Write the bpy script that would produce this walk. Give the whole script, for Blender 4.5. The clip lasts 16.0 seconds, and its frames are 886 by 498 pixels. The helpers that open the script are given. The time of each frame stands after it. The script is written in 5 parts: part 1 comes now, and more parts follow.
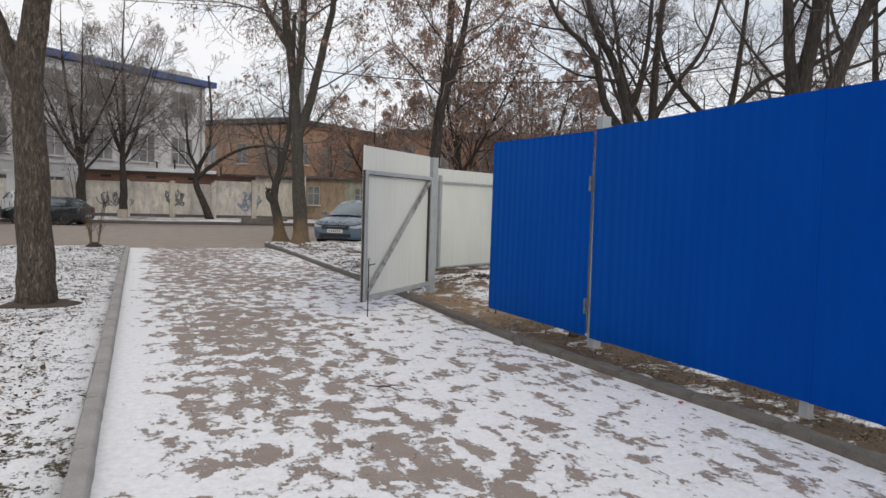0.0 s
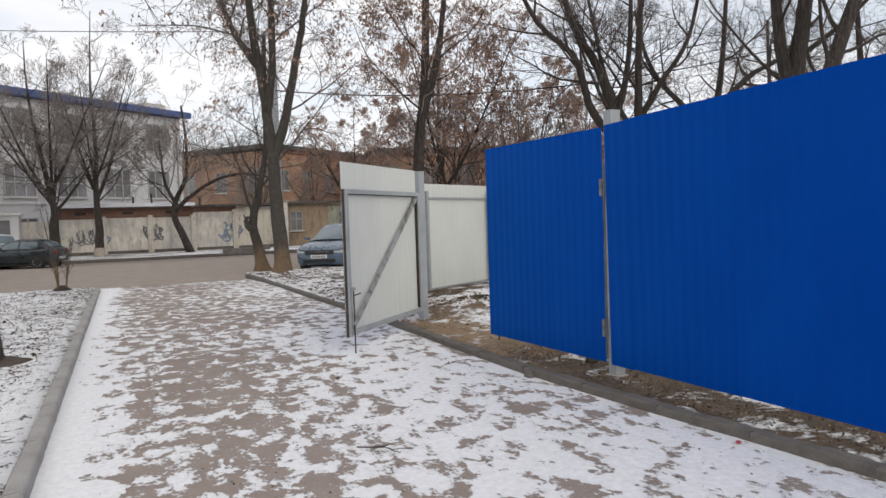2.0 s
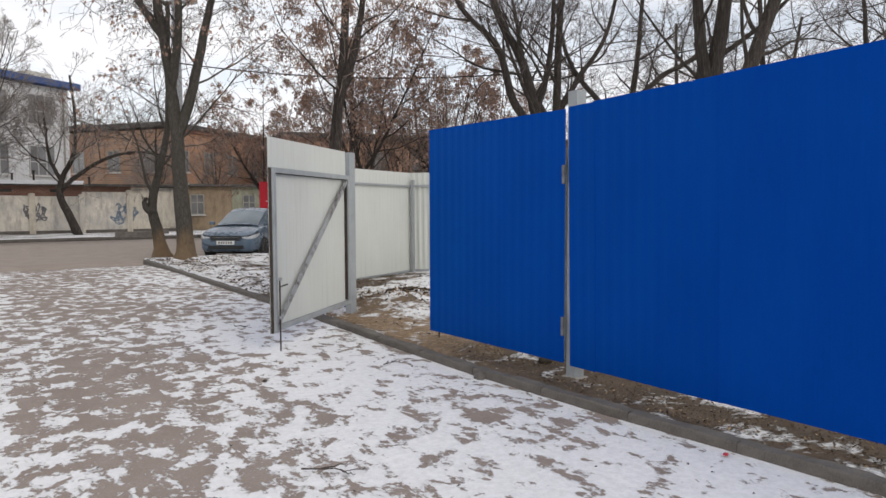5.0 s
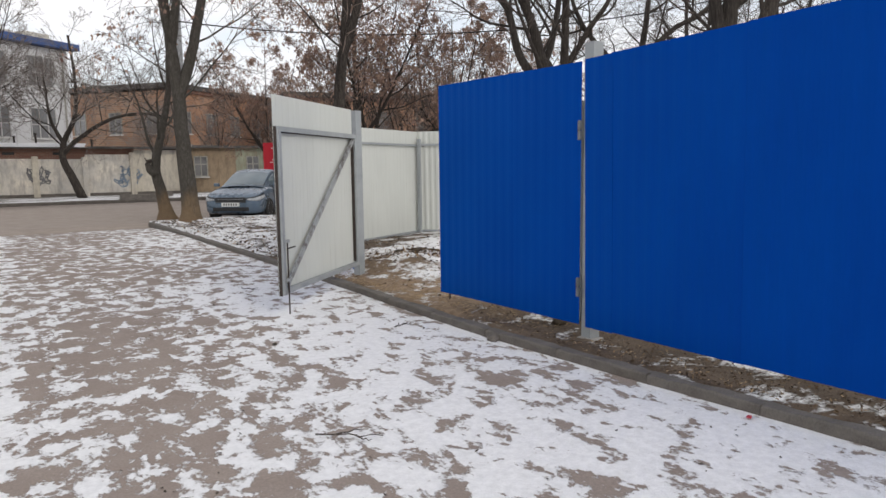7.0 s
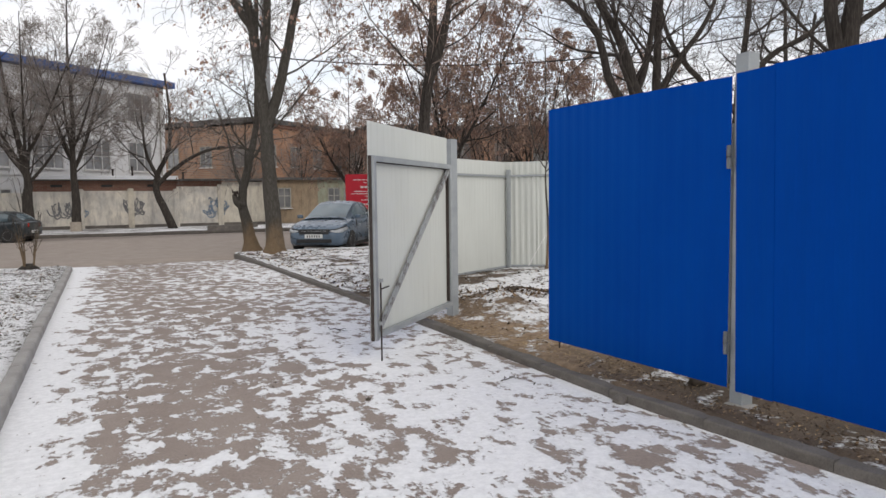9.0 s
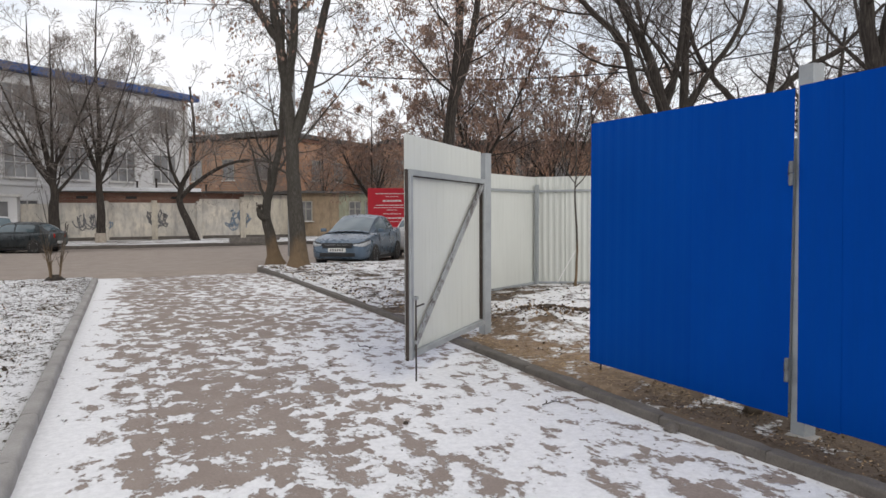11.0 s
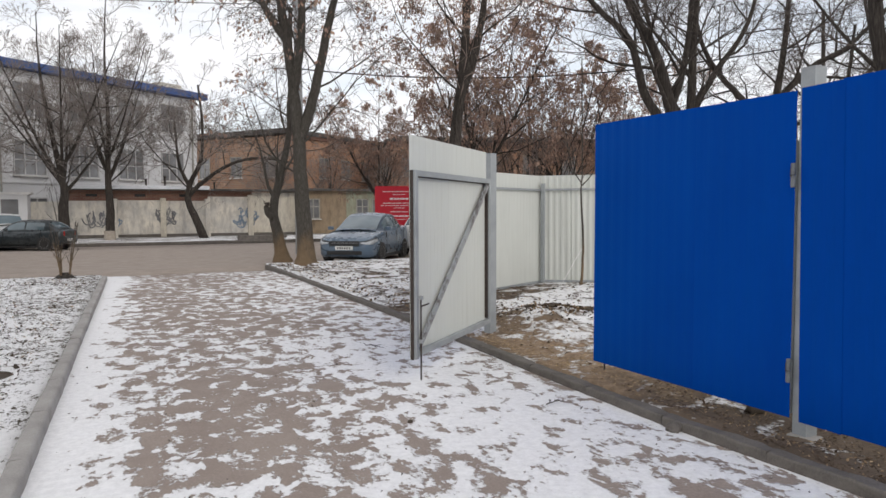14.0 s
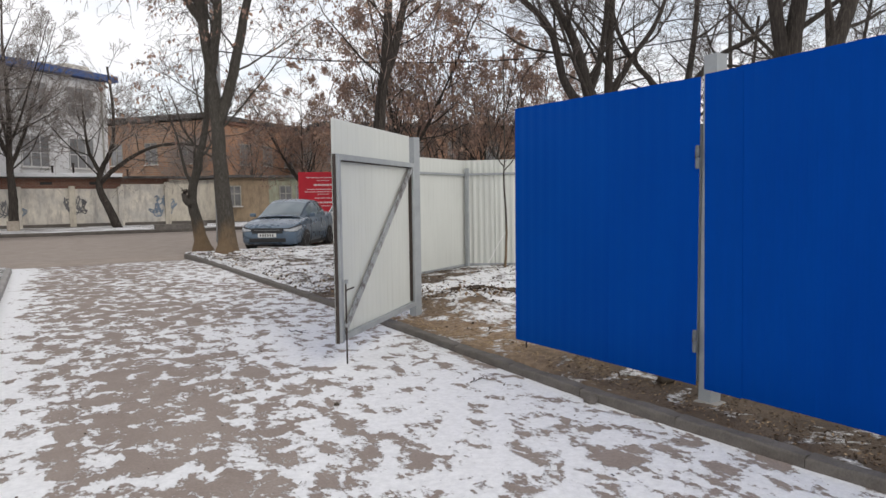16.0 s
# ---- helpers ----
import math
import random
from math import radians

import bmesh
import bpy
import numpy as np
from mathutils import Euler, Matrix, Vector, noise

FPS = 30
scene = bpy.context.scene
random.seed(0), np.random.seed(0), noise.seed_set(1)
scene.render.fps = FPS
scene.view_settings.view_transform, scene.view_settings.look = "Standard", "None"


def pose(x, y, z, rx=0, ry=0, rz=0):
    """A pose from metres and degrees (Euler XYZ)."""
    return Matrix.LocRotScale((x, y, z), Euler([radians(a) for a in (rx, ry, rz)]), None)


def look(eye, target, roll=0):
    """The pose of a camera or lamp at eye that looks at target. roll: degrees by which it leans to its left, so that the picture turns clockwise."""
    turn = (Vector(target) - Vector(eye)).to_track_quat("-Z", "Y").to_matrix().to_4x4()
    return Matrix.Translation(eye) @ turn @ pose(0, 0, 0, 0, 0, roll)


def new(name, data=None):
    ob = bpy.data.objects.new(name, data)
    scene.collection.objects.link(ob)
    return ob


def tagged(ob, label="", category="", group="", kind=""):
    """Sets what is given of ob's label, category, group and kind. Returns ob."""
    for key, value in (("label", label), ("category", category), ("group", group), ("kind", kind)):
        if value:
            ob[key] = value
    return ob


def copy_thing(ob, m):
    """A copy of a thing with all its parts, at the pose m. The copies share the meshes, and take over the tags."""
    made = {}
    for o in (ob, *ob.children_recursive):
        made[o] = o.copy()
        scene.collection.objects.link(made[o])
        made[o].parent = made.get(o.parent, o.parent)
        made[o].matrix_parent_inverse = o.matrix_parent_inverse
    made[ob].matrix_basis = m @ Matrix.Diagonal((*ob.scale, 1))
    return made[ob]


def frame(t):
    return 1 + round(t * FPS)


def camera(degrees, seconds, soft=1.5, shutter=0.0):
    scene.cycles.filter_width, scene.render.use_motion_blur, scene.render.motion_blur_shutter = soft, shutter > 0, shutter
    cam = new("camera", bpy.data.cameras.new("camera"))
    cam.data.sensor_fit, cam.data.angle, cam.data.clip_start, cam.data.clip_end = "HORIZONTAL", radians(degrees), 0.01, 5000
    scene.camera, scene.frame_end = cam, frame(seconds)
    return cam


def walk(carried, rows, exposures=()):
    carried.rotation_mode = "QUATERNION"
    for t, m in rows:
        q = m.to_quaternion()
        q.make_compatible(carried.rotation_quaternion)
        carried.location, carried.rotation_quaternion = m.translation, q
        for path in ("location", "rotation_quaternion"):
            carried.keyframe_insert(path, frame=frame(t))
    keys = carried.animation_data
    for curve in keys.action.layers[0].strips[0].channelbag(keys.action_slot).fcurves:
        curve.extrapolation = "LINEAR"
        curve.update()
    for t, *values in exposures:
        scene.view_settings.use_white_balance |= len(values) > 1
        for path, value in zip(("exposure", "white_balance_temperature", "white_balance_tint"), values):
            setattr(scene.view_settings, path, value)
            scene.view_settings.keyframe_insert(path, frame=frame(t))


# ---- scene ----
cam = camera(66.0, 16.0)
PATH = [
    (0, (0.148, 0.012, 1.469), (0.936, 1.845, 1.33), 1.8),
    (0.5, (0.318, 0.23, 1.517), (1.207, 2.016, 1.379), 1.3),
    (1, (0.415, 0.457, 1.497), (1.068, 2.345, 1.387), -0.2),
    (1.5, (0.494, 0.628, 1.486), (1.089, 2.533, 1.348), -0.9),
    (2, (0.459, 0.857, 1.473), (1.281, 2.678, 1.382), -1.9),
    (2.5, (0.399, 1.111, 1.427), (1.095, 2.981, 1.277), -0.4),
    (3, (0.448, 1.302, 1.448), (1.129, 3.179, 1.325), -0.4),
    (3.5, (0.465, 1.409, 1.464), (1.479, 3.129, 1.349), -1.8),
    (6, (0.389, 1.593, 1.426), (1.461, 3.274, 1.267), 0.1),
    (6.5, (0.395, 1.609, 1.425), (1.489, 3.268, 1.2), -0.1),
    (7, (0.444, 1.718, 1.429), (1.491, 3.405, 1.188), -0.7),
    (7.5, (0.533, 1.88, 1.427), (1.509, 3.612, 1.205), 3.6),
    (8, (0.557, 2.107, 1.447), (1.614, 3.798, 1.292), 2.8),
    (8.5, (0.496, 2.303, 1.435), (1.471, 4.04, 1.253), 2.8),
    (9, (0.545, 2.459, 1.445), (1.406, 4.258, 1.297), -0.7),
    (11.3, (0.464, 2.703, 1.461), (1.257, 4.536, 1.358), 0.2),
    (11.5, (0.462, 2.695, 1.48), (1.215, 4.542, 1.339), 0.1),
    (12, (0.466, 2.663, 1.479), (1.267, 4.49, 1.347), 0.2),
    (12.5, (0.473, 2.614, 1.468), (1.424, 4.367, 1.314), 0.4),
    (13, (0.493, 2.581, 1.471), (1.562, 4.264, 1.319), -0.5),
    (13.5, (0.492, 2.645, 1.469), (1.463, 4.389, 1.348), -0.2),
    (14, (0.474, 2.65, 1.483), (1.269, 4.482, 1.369), -0.2),
    (14.5, (0.465, 2.641, 1.477), (1.272, 4.467, 1.35), -0.3),
    (15, (0.46, 2.621, 1.472), (1.314, 4.422, 1.312), -0.7),
    (15.5, (0.475, 2.622, 1.467), (1.397, 4.391, 1.323), -0.9),
    (16, (0.471, 2.592, 1.459), (1.456, 4.325, 1.303), -0.7),
]
walk(cam, [(t, look(eye, target, roll)) for t, eye, target, roll in PATH], [(0, -0.09), (0.6, -0.13), (1.5, 0.0), (16, 0.06)])

# ---- world and sun ----
world = bpy.data.worlds.new("winter_sky")
scene.world = world
world.use_nodes = True
wn, wl = world.node_tree.nodes, world.node_tree.links
wn.clear()
w_out = wn.new("ShaderNodeOutputWorld")
sky = wn.new("ShaderNodeTexSky")
sky.sky_type, sky.sun_disc, sky.sun_elevation, sky.sun_rotation = "NISHITA", False, radians(26), radians(177)
bg_sky, bg_cloud, mix_sky = wn.new("ShaderNodeBackground"), wn.new("ShaderNodeBackground"), wn.new("ShaderNodeMixShader")
bg_sky.inputs["Strength"].default_value = 0.13
bg_cloud.inputs["Color"].default_value = (0.93, 0.925, 0.95, 1)
bg_cloud.inputs["Strength"].default_value = 1.08
w_tc, w_map, w_noise, w_ramp = wn.new("ShaderNodeTexCoord"), wn.new("ShaderNodeMapping"), wn.new("ShaderNodeTexNoise"), wn.new("ShaderNodeValToRGB")
w_map.inputs["Scale"].default_value = (1.0, 1.0, 3.0)
w_noise.inputs["Scale"].default_value, w_noise.inputs["Detail"].default_value, w_noise.inputs["Roughness"].default_value = 2.6, 6, 0.55
w_ramp.color_ramp.elements[0].position, w_ramp.color_ramp.elements[0].color = 0.33, (0.58, 0.58, 0.58, 1)
w_ramp.color_ramp.elements[1].position, w_ramp.color_ramp.elements[1].color = 0.56, (1, 1, 1, 1)
wl.new(w_tc.outputs["Generated"], w_map.inputs["Vector"])
wl.new(w_map.outputs["Vector"], w_noise.inputs["Vector"])
wl.new(w_noise.outputs["Fac"], w_ramp.inputs["Fac"])
wl.new(w_ramp.outputs["Color"], mix_sky.inputs["Fac"])
wl.new(sky.outputs["Color"], bg_sky.inputs["Color"])
wl.new(bg_sky.outputs[0], mix_sky.inputs[1])
wl.new(bg_cloud.outputs[0], mix_sky.inputs[2])
wl.new(mix_sky.outputs[0], w_out.inputs["Surface"])

sun = new("sun", bpy.data.lights.new("sun", "SUN"))
sun.data.energy, sun.data.angle, sun.data.color = 0.55, radians(14), (1.0, 0.93, 0.84)
sun.matrix_world = look((1, -18, 9.0), (0, 0, 0))


# ---- materials ----
class Nodes:
    """A short way to write a node material."""

    def __init__(self, name, rough=0.8, metal=0.0, spec=0.4):
        self.m = bpy.data.materials.new(name)
        self.m.use_nodes = True
        self.t = self.m.node_tree
        self.b = self.t.nodes["Principled BSDF"]
        self.b.inputs["Roughness"].default_value = rough
        self.b.inputs["Metallic"].default_value = metal
        self.b.inputs["Specular IOR Level"].default_value = spec
        self.tc = self.t.nodes.new("ShaderNodeTexCoord")
        self.coord = self.tc.outputs["Object"]

    def link(self, a, b):
        self.t.links.new(a, b)

    def use_world(self):
        geo = self.t.nodes.new("ShaderNodeNewGeometry")
        self.coord = geo.outputs["Position"]
        return self

    def noise(self, scale, detail=4, rough=0.55, stretch=(1, 1, 1), shift=(0, 0, 0), warp=0.0):
        mp = self.t.nodes.new("ShaderNodeMapping")
        mp.inputs["Scale"].default_value, mp.inputs["Location"].default_value = stretch, shift
        self.link(self.coord, mp.inputs["Vector"])
        n = self.t.nodes.new("ShaderNodeTexNoise")
        n.inputs["Scale"].default_value, n.inputs["Detail"].default_value = scale, detail
        n.inputs["Roughness"].default_value, n.inputs["Distortion"].default_value = rough, warp
        self.link(mp.outputs[0], n.inputs["Vector"])
        return n.outputs["Fac"]

    def ramp(self, fac, stops):
        r = self.t.nodes.new("ShaderNodeValToRGB")
        while len(r.color_ramp.elements) < len(stops):
            r.color_ramp.elements.new(0.5)
        for e, (p, c) in zip(r.color_ramp.elements, stops):
            e.position, e.color = p, (c, c, c, 1) if isinstance(c, (int, float)) else (*c, 1)
        self.link(fac, r.inputs["Fac"])
        return r.outputs["Color"]

    def mix(self, fac, a, b):
        n = self.t.nodes.new("ShaderNodeMix")
        n.data_type = "RGBA"
        for s, v in ((n.inputs[0], fac), (n.inputs[6], a), (n.inputs[7], b)):
            if isinstance(v, (int, float)):
                s.default_value = v
            elif isinstance(v, tuple):
                s.default_value = (*v, 1)
            else:
                self.link(v, s)
        return n.outputs[2]

    def math(self, op, a, b=0.0):
        n = self.t.nodes.new("ShaderNodeMath")
        n.operation = op
        for s, v in ((n.inputs[0], a), (n.inputs[1], b)):
            if isinstance(v, (int, float)):
                s.default_value = v
            else:
                self.link(v, s)
        return n.outputs[0]

    def axis(self, k):
        n = self.t.nodes.new("ShaderNodeSeparateXYZ")
        self.link(self.coord, n.inputs[0])
        return n.outputs[k]

    def rand(self):
        return self.t.nodes.new("ShaderNodeObjectInfo").outputs["Random"]

    def island(self):
        return self.t.nodes.new("ShaderNodeNewGeometry").outputs["Random Per Island"]

    def color(self, c):
        if isinstance(c, tuple):
            self.b.inputs["Base Color"].default_value = (*c, 1)
        else:
            self.link(c, self.b.inputs["Base Color"])
        return self

    def rough(self, c):
        self.link(c, self.b.inputs["Roughness"])
        return self

    def bump(self, h, strength=0.4, distance=0.01):
        n = self.t.nodes.new("ShaderNodeBump")
        n.inputs["Strength"].default_value, n.inputs["Distance"].default_value = strength, distance
        self.link(h, n.inputs["Height"])
        self.link(n.outputs[0], self.b.inputs["Normal"])
        return self


def plain(name, a, b, scale=6.0, rough=0.7, metal=0.0, spec=0.4, bump=0.2, fine=60.0, dist=0.003):
    """Two tones that blend at two scales, with a fine relief."""
    k = Nodes(name, rough, metal, spec)
    n1, n2 = k.noise(scale, 5, 0.6), k.noise(fine, 3)
    f = k.math("ADD", k.math("MULTIPLY", n1, 0.7), k.math("MULTIPLY", n2, 0.3))
    k.color(k.ramp(f, [(0.32, a), (0.68, b)]))
    k.bump(n2, bump, dist)
    return k.m


def snowy(name, ground_a, ground_b, lo, hi, scale, edge=None, stretch=(1, 1, 1), snow=(0.89, 0.885, 0.885), grit=70.0, bump_d=0.02, fray=0.35, tint=None):
    """Bare ground under a thin trodden snow cover; edge(k) gives more snow where it is positive."""
    k = Nodes(name, 0.9, 0, 0.25).use_world()
    big = k.noise(0.55, 3, 0.5, stretch, (3.1, 0, 0))
    mid = k.noise(scale, 6, 0.55, stretch, (0, 7.7, 0), 0.4)
    small = k.noise(scale * 4.3, 5, 0.65, stretch, (1.3, 2.7, 0), 0.3)
    gr = k.noise(grit, 3, 0.7)
    f = k.math("ADD", k.math("MULTIPLY", mid, 0.93 - fray), k.math("MULTIPLY", small, fray))
    f = k.math("ADD", f, k.math("MULTIPLY", k.math("SUBTRACT", big, 0.5), 0.22))
    f = k.math("ADD", f, k.math("MULTIPLY", k.math("SUBTRACT", gr, 0.5), 0.05))
    if edge:
        f = k.math("ADD", f, edge(k))
    mask = k.ramp(f, [(lo, 0.0), (hi, 1.0)])
    earth = k.mix(k.ramp(k.noise(2.1, 6, 0.65), [(0.3, 0.0), (0.7, 1.0)]), ground_a, ground_b)
    earth = k.mix(k.ramp(gr, [(0.3, 0.45), (0.7, 0.0)]), earth, tuple(c * 0.45 for c in ground_a))
    if tint:
        earth = tint(k, earth)
    white = k.mix(k.ramp(k.noise(19.0, 6, 0.75), [(0.33, 0.6), (0.62, 0.0)]), snow, tuple(c * 0.72 for c in snow))
    k.color(k.mix(mask, earth, white))
    k.bump(k.math("ADD", k.math("MULTIPLY", mask, 0.6), k.math("MULTIPLY", gr, 0.35)), 0.7, bump_d)
    return k.m


def path_edge(k):
    # swept snow along the kerbs, a worn track left of the middle
    x = k.math("ADD", k.axis(0), k.math("MULTIPLY", k.math("SUBTRACT", k.noise(1.1, 4, 0.6), 0.5), 0.7))
    left = k.ramp(k.math("MULTIPLY", k.math("ADD", x, 0.5), 0.2), [(0.06, 0.9), (0.115, 0.56), (0.165, 0.36), (0.28, 0.29), (0.48, 0.36), (0.60, 0.435), (0.95, 0.45)])
    walked = k.ramp(k.math("MULTIPLY", k.axis(1), 0.04), [(0.26, 0.0), (0.5, 0.125)])
    return k.math("MULTIPLY", k.math("SUBTRACT", k.math("SUBTRACT", left, walked), 0.30), 0.34)


def lawn_edge(k):
    return k.math("MULTIPLY", k.math("SUBTRACT", k.noise(26.0, 3, 0.7, (1, 0.6, 1)), 0.5), 0.20)


def soil_edge(k):
    # the strip under the fence stays bare, the open ground behind the gate holds its snow
    x, y = k.axis(0), k.axis(1)
    near = k.ramp(k.math("MULTIPLY", k.math("SUBTRACT", x, 3.5), 0.25), [(0.05, 0.0), (0.20, 0.2), (0.36, 0.75), (0.8, 1.0)])
    far = k.ramp(k.math("MULTIPLY", y, 0.05), [(0.5, 0.0), (0.60, 0.85)])
    d = k.math("ADD", k.math("MULTIPLY", k.math("SUBTRACT", x, 4.35), -0.497), k.math("MULTIPLY", k.math("SUBTRACT", y, 12.33), 0.868))
    d = k.math("ADD", d, k.math("MULTIPLY", k.math("SUBTRACT", k.noise(1.9, 4, 0.6), 0.5), 1.1))
    bare = k.ramp(k.math("MULTIPLY", k.math("ADD", d, 2.0), 0.4), [(0.36, 0.0), (0.56, 0.09), (0.80, 0.09), (0.92, 0.0)])
    bare = k.math("MULTIPLY", bare, k.ramp(k.math("MULTIPLY", y, 0.05), [(0.70, 1.0), (0.78, 0.0)]))
    snow = k.math("MULTIPLY", k.math("SUBTRACT", k.math("MAXIMUM", near, far), 0.42), 0.15)
    return k.math("SUBTRACT", snow, bare)


def soil_tint(k, earth):
    # dark soil under the blue fence, sandy tan soil in the gateway
    y = k.math("ADD", k.axis(1), k.math("MULTIPLY", k.math("SUBTRACT", k.noise(1.4, 4, 0.6), 0.5), 3.0))
    gate = k.ramp(k.math("MULTIPLY", y, 0.05), [(0.315, 0.0), (0.37, 0.75), (0.45, 0.75), (0.53, 0.0)])
    return k.mix(gate, earth, k.mix(k.ramp(k.noise(13, 5, 0.7), [(0.35, 0.0), (0.65, 1.0)]), (0.22, 0.15, 0.095), (0.44, 0.32, 0.215)))


MAT = {}
MAT["path"] = snowy("trodden_asphalt", (0.315, 0.255, 0.22), (0.405, 0.34, 0.295), 0.452, 0.484, 4.7, path_edge, (1.2, 0.85, 1), fray=0.29)
MAT["lawn"] = snowy("snowy_lawn", (0.10, 0.085, 0.055), (0.15, 0.12, 0.085), 0.402, 0.44, 9.0, lawn_edge, (1, 0.8, 1), bump_d=0.04, fray=0.5)
MAT["soil"] = snowy("bare_soil_with_snow", (0.095, 0.073, 0.056), (0.19, 0.14, 0.10), 0.462, 0.525, 3.0, soil_edge, (0.9, 0.9, 1), grit=45, bump_d=0.05, tint=soil_tint)
MAT["ground"] = snowy("winter_ground", (0.13, 0.10, 0.07), (0.2, 0.16, 0.12), 0.44, 0.52, 1.2)
MAT["road"] = snowy("dusty_road", (0.33, 0.275, 0.235), (0.43, 0.37, 0.32), 0.66, 0.76, 0.7, None, (0.35, 1.4, 1), (0.6, 0.58, 0.56), bump_d=0.008)
MAT["pavement"] = snowy("snowy_pavement", (0.20, 0.18, 0.16), (0.28, 0.25, 0.22), 0.40, 0.48, 0.9, None, (0.5, 1.6, 1))
MAT["kerb"] = plain("kerb_concrete", (0.24, 0.225, 0.21), (0.40, 0.385, 0.365), 3.0, 0.9, bump=0.5, fine=90)
MAT["kerb_dark"] = plain("dark_kerb_concrete", (0.082, 0.072, 0.063), (0.19, 0.17, 0.15), 4.0, 0.9, bump=0.6, fine=80)


def sheet_material(name, base, deep, rough, gloss=0.2, dusty=0.035, dirt=0.0):
    k = Nodes(name, rough, 0, gloss)
    n = k.noise(1.3, 4, 0.6, (1, 1, 0.35))
    dust = k.noise(14, 5, 0.7, (1, 1, 0.25))
    c = k.mix(k.ramp(n, [(0.3, 0.0), (0.75, 1.0)]), base, deep)
    c = k.mix(k.ramp(dust, [(0.55, 0.0), (0.85, dusty)]), c, (0.5, 0.5, 0.5))
    if dirt:
        # rain-washed dirt in long upright streaks
        runs = k.math("MULTIPLY", k.ramp(k.noise(30, 4, 0.6, (1, 1, 0.04)), [(0.5, 0.0), (0.72, dirt)]), k.ramp(k.noise(1.7, 4, 0.6, (1, 1, 0.6), (2, 5, 1)), [(0.4, 0.2), (0.6, 1.0)]))
        c = k.mix(runs, c, (0.30, 0.29, 0.25))
    k.color(c)
    k.rough(k.ramp(dust, [(0.2, rough - 0.05), (0.8, rough + 0.12)]))
    k.bump(k.noise(2.0, 2), 0.05, 0.02)
    return k.m


MAT["blue"] = sheet_material("blue_coated_sheet", (0.0, 0.054, 0.335), (0.0, 0.041, 0.285), 0.36, 0.03, 0.0)
MAT["blue"].node_tree.nodes["Principled BSDF"].inputs["Metallic"].default_value = 0.15
for socket, value in (("Sheen Weight", 0.5), ("Sheen Roughness", 0.45), ("Sheen Tint", (0.0, 0.45, 1.0, 1))):
    MAT["blue"].node_tree.nodes["Principled BSDF"].inputs[socket].default_value = value
MAT["white"] = sheet_material("pale_grey_primed_sheet", (0.625, 0.64, 0.60), (0.565, 0.58, 0.545), 0.5, dirt=0.22)
MAT["blue_trim"] = sheet_material("blue_roof_fascia", (0.05, 0.095, 0.26), (0.075, 0.12, 0.27), 0.5)
MAT["steel"] = plain("grey_painted_steel", (0.27, 0.29, 0.30), (0.40, 0.42, 0.43), 5.0, 0.5, 0.2, bump=0.2, fine=120)
MAT["steel_dark"] = plain("weathered_dark_steel", (0.10, 0.105, 0.11), (0.22, 0.23, 0.235), 14.0, 0.55, 0.3, bump=0.3, fine=120)


def rusty():
    k = Nodes("rust_streaked_steel", 0.65, 0.1)
    n = k.noise(9, 6, 0.7, (1, 1, 0.3))
    k.color(k.ramp(n, [(0.34, (0.06, 0.05, 0.045)), (0.44, (0.17, 0.16, 0.155)), (0.52, (0.35, 0.365, 0.37))]))
    k.bump(k.noise(80, 3), 0.3, 0.002)
    return k.m


MAT["rusty"] = rusty()
MAT["iron"] = plain("dark_iron", (0.035, 0.03, 0.028), (0.09, 0.07, 0.06), 20, 0.7, 0.4)


def bark(name, a, b, c, scale=1.0, along_z=0.13, foot=None):
    k = Nodes(name, 0.95, 0, 0.2)
    n1 = k.noise(24 * scale, 6, 0.7, (1, 1, along_z), (0, 0, 0), 0.25 if along_z < 0.2 else 0.9)
    n2 = k.noise(2.2, 4, 0.6)
    n3 = k.noise(60 * scale, 3, 0.6, (1, 1, 0.35))
    col = k.ramp(n1, [(0.36, a), (0.52, b), (0.68, c)])
    col = k.mix(k.ramp(n2, [(0.35, 0.0), (0.7, 0.5)]), col, tuple(0.5 * (p + q) for p, q in zip(a, b)))
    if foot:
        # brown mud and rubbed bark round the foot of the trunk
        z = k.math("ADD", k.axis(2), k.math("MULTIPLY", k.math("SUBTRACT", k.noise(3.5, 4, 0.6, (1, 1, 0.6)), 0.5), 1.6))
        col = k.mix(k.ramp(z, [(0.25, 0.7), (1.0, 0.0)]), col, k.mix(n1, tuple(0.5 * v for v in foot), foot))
    k.color(col)
    k.bump(k.math("ADD", n1, k.math("MULTIPLY", n3, 0.35)), 1.0, 0.035)
    return k.m


MAT["bark"] = bark("furrowed_bark", (0.045, 0.036, 0.029), (0.105, 0.086, 0.07), (0.30, 0.245, 0.19), 1.5, 0.26)
MAT["bark_dark"] = bark("dark_bark", (0.028, 0.024, 0.021), (0.06, 0.051, 0.044), (0.12, 0.102, 0.087))
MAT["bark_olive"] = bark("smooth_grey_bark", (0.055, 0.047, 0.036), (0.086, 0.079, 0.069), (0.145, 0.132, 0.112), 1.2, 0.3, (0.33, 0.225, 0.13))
MAT["twig"] = plain("twig_bark", (0.058, 0.047, 0.041), (0.12, 0.096, 0.083), 3.0, 0.9)
MAT["twig_pale"] = plain("pale_grey_brown_twig_bark", (0.17, 0.145, 0.13), (0.30, 0.26, 0.235), 3.0, 0.9)
MAT["twig_red"] = plain("reddish_twig_bark", (0.15, 0.115, 0.098), (0.26, 0.20, 0.17), 3.0, 0.9)


def by_island(name, stops, rough=0.85):
    k = Nodes(name, rough, 0, 0.2)
    k.color(k.ramp(k.island(), stops))
    return k.m


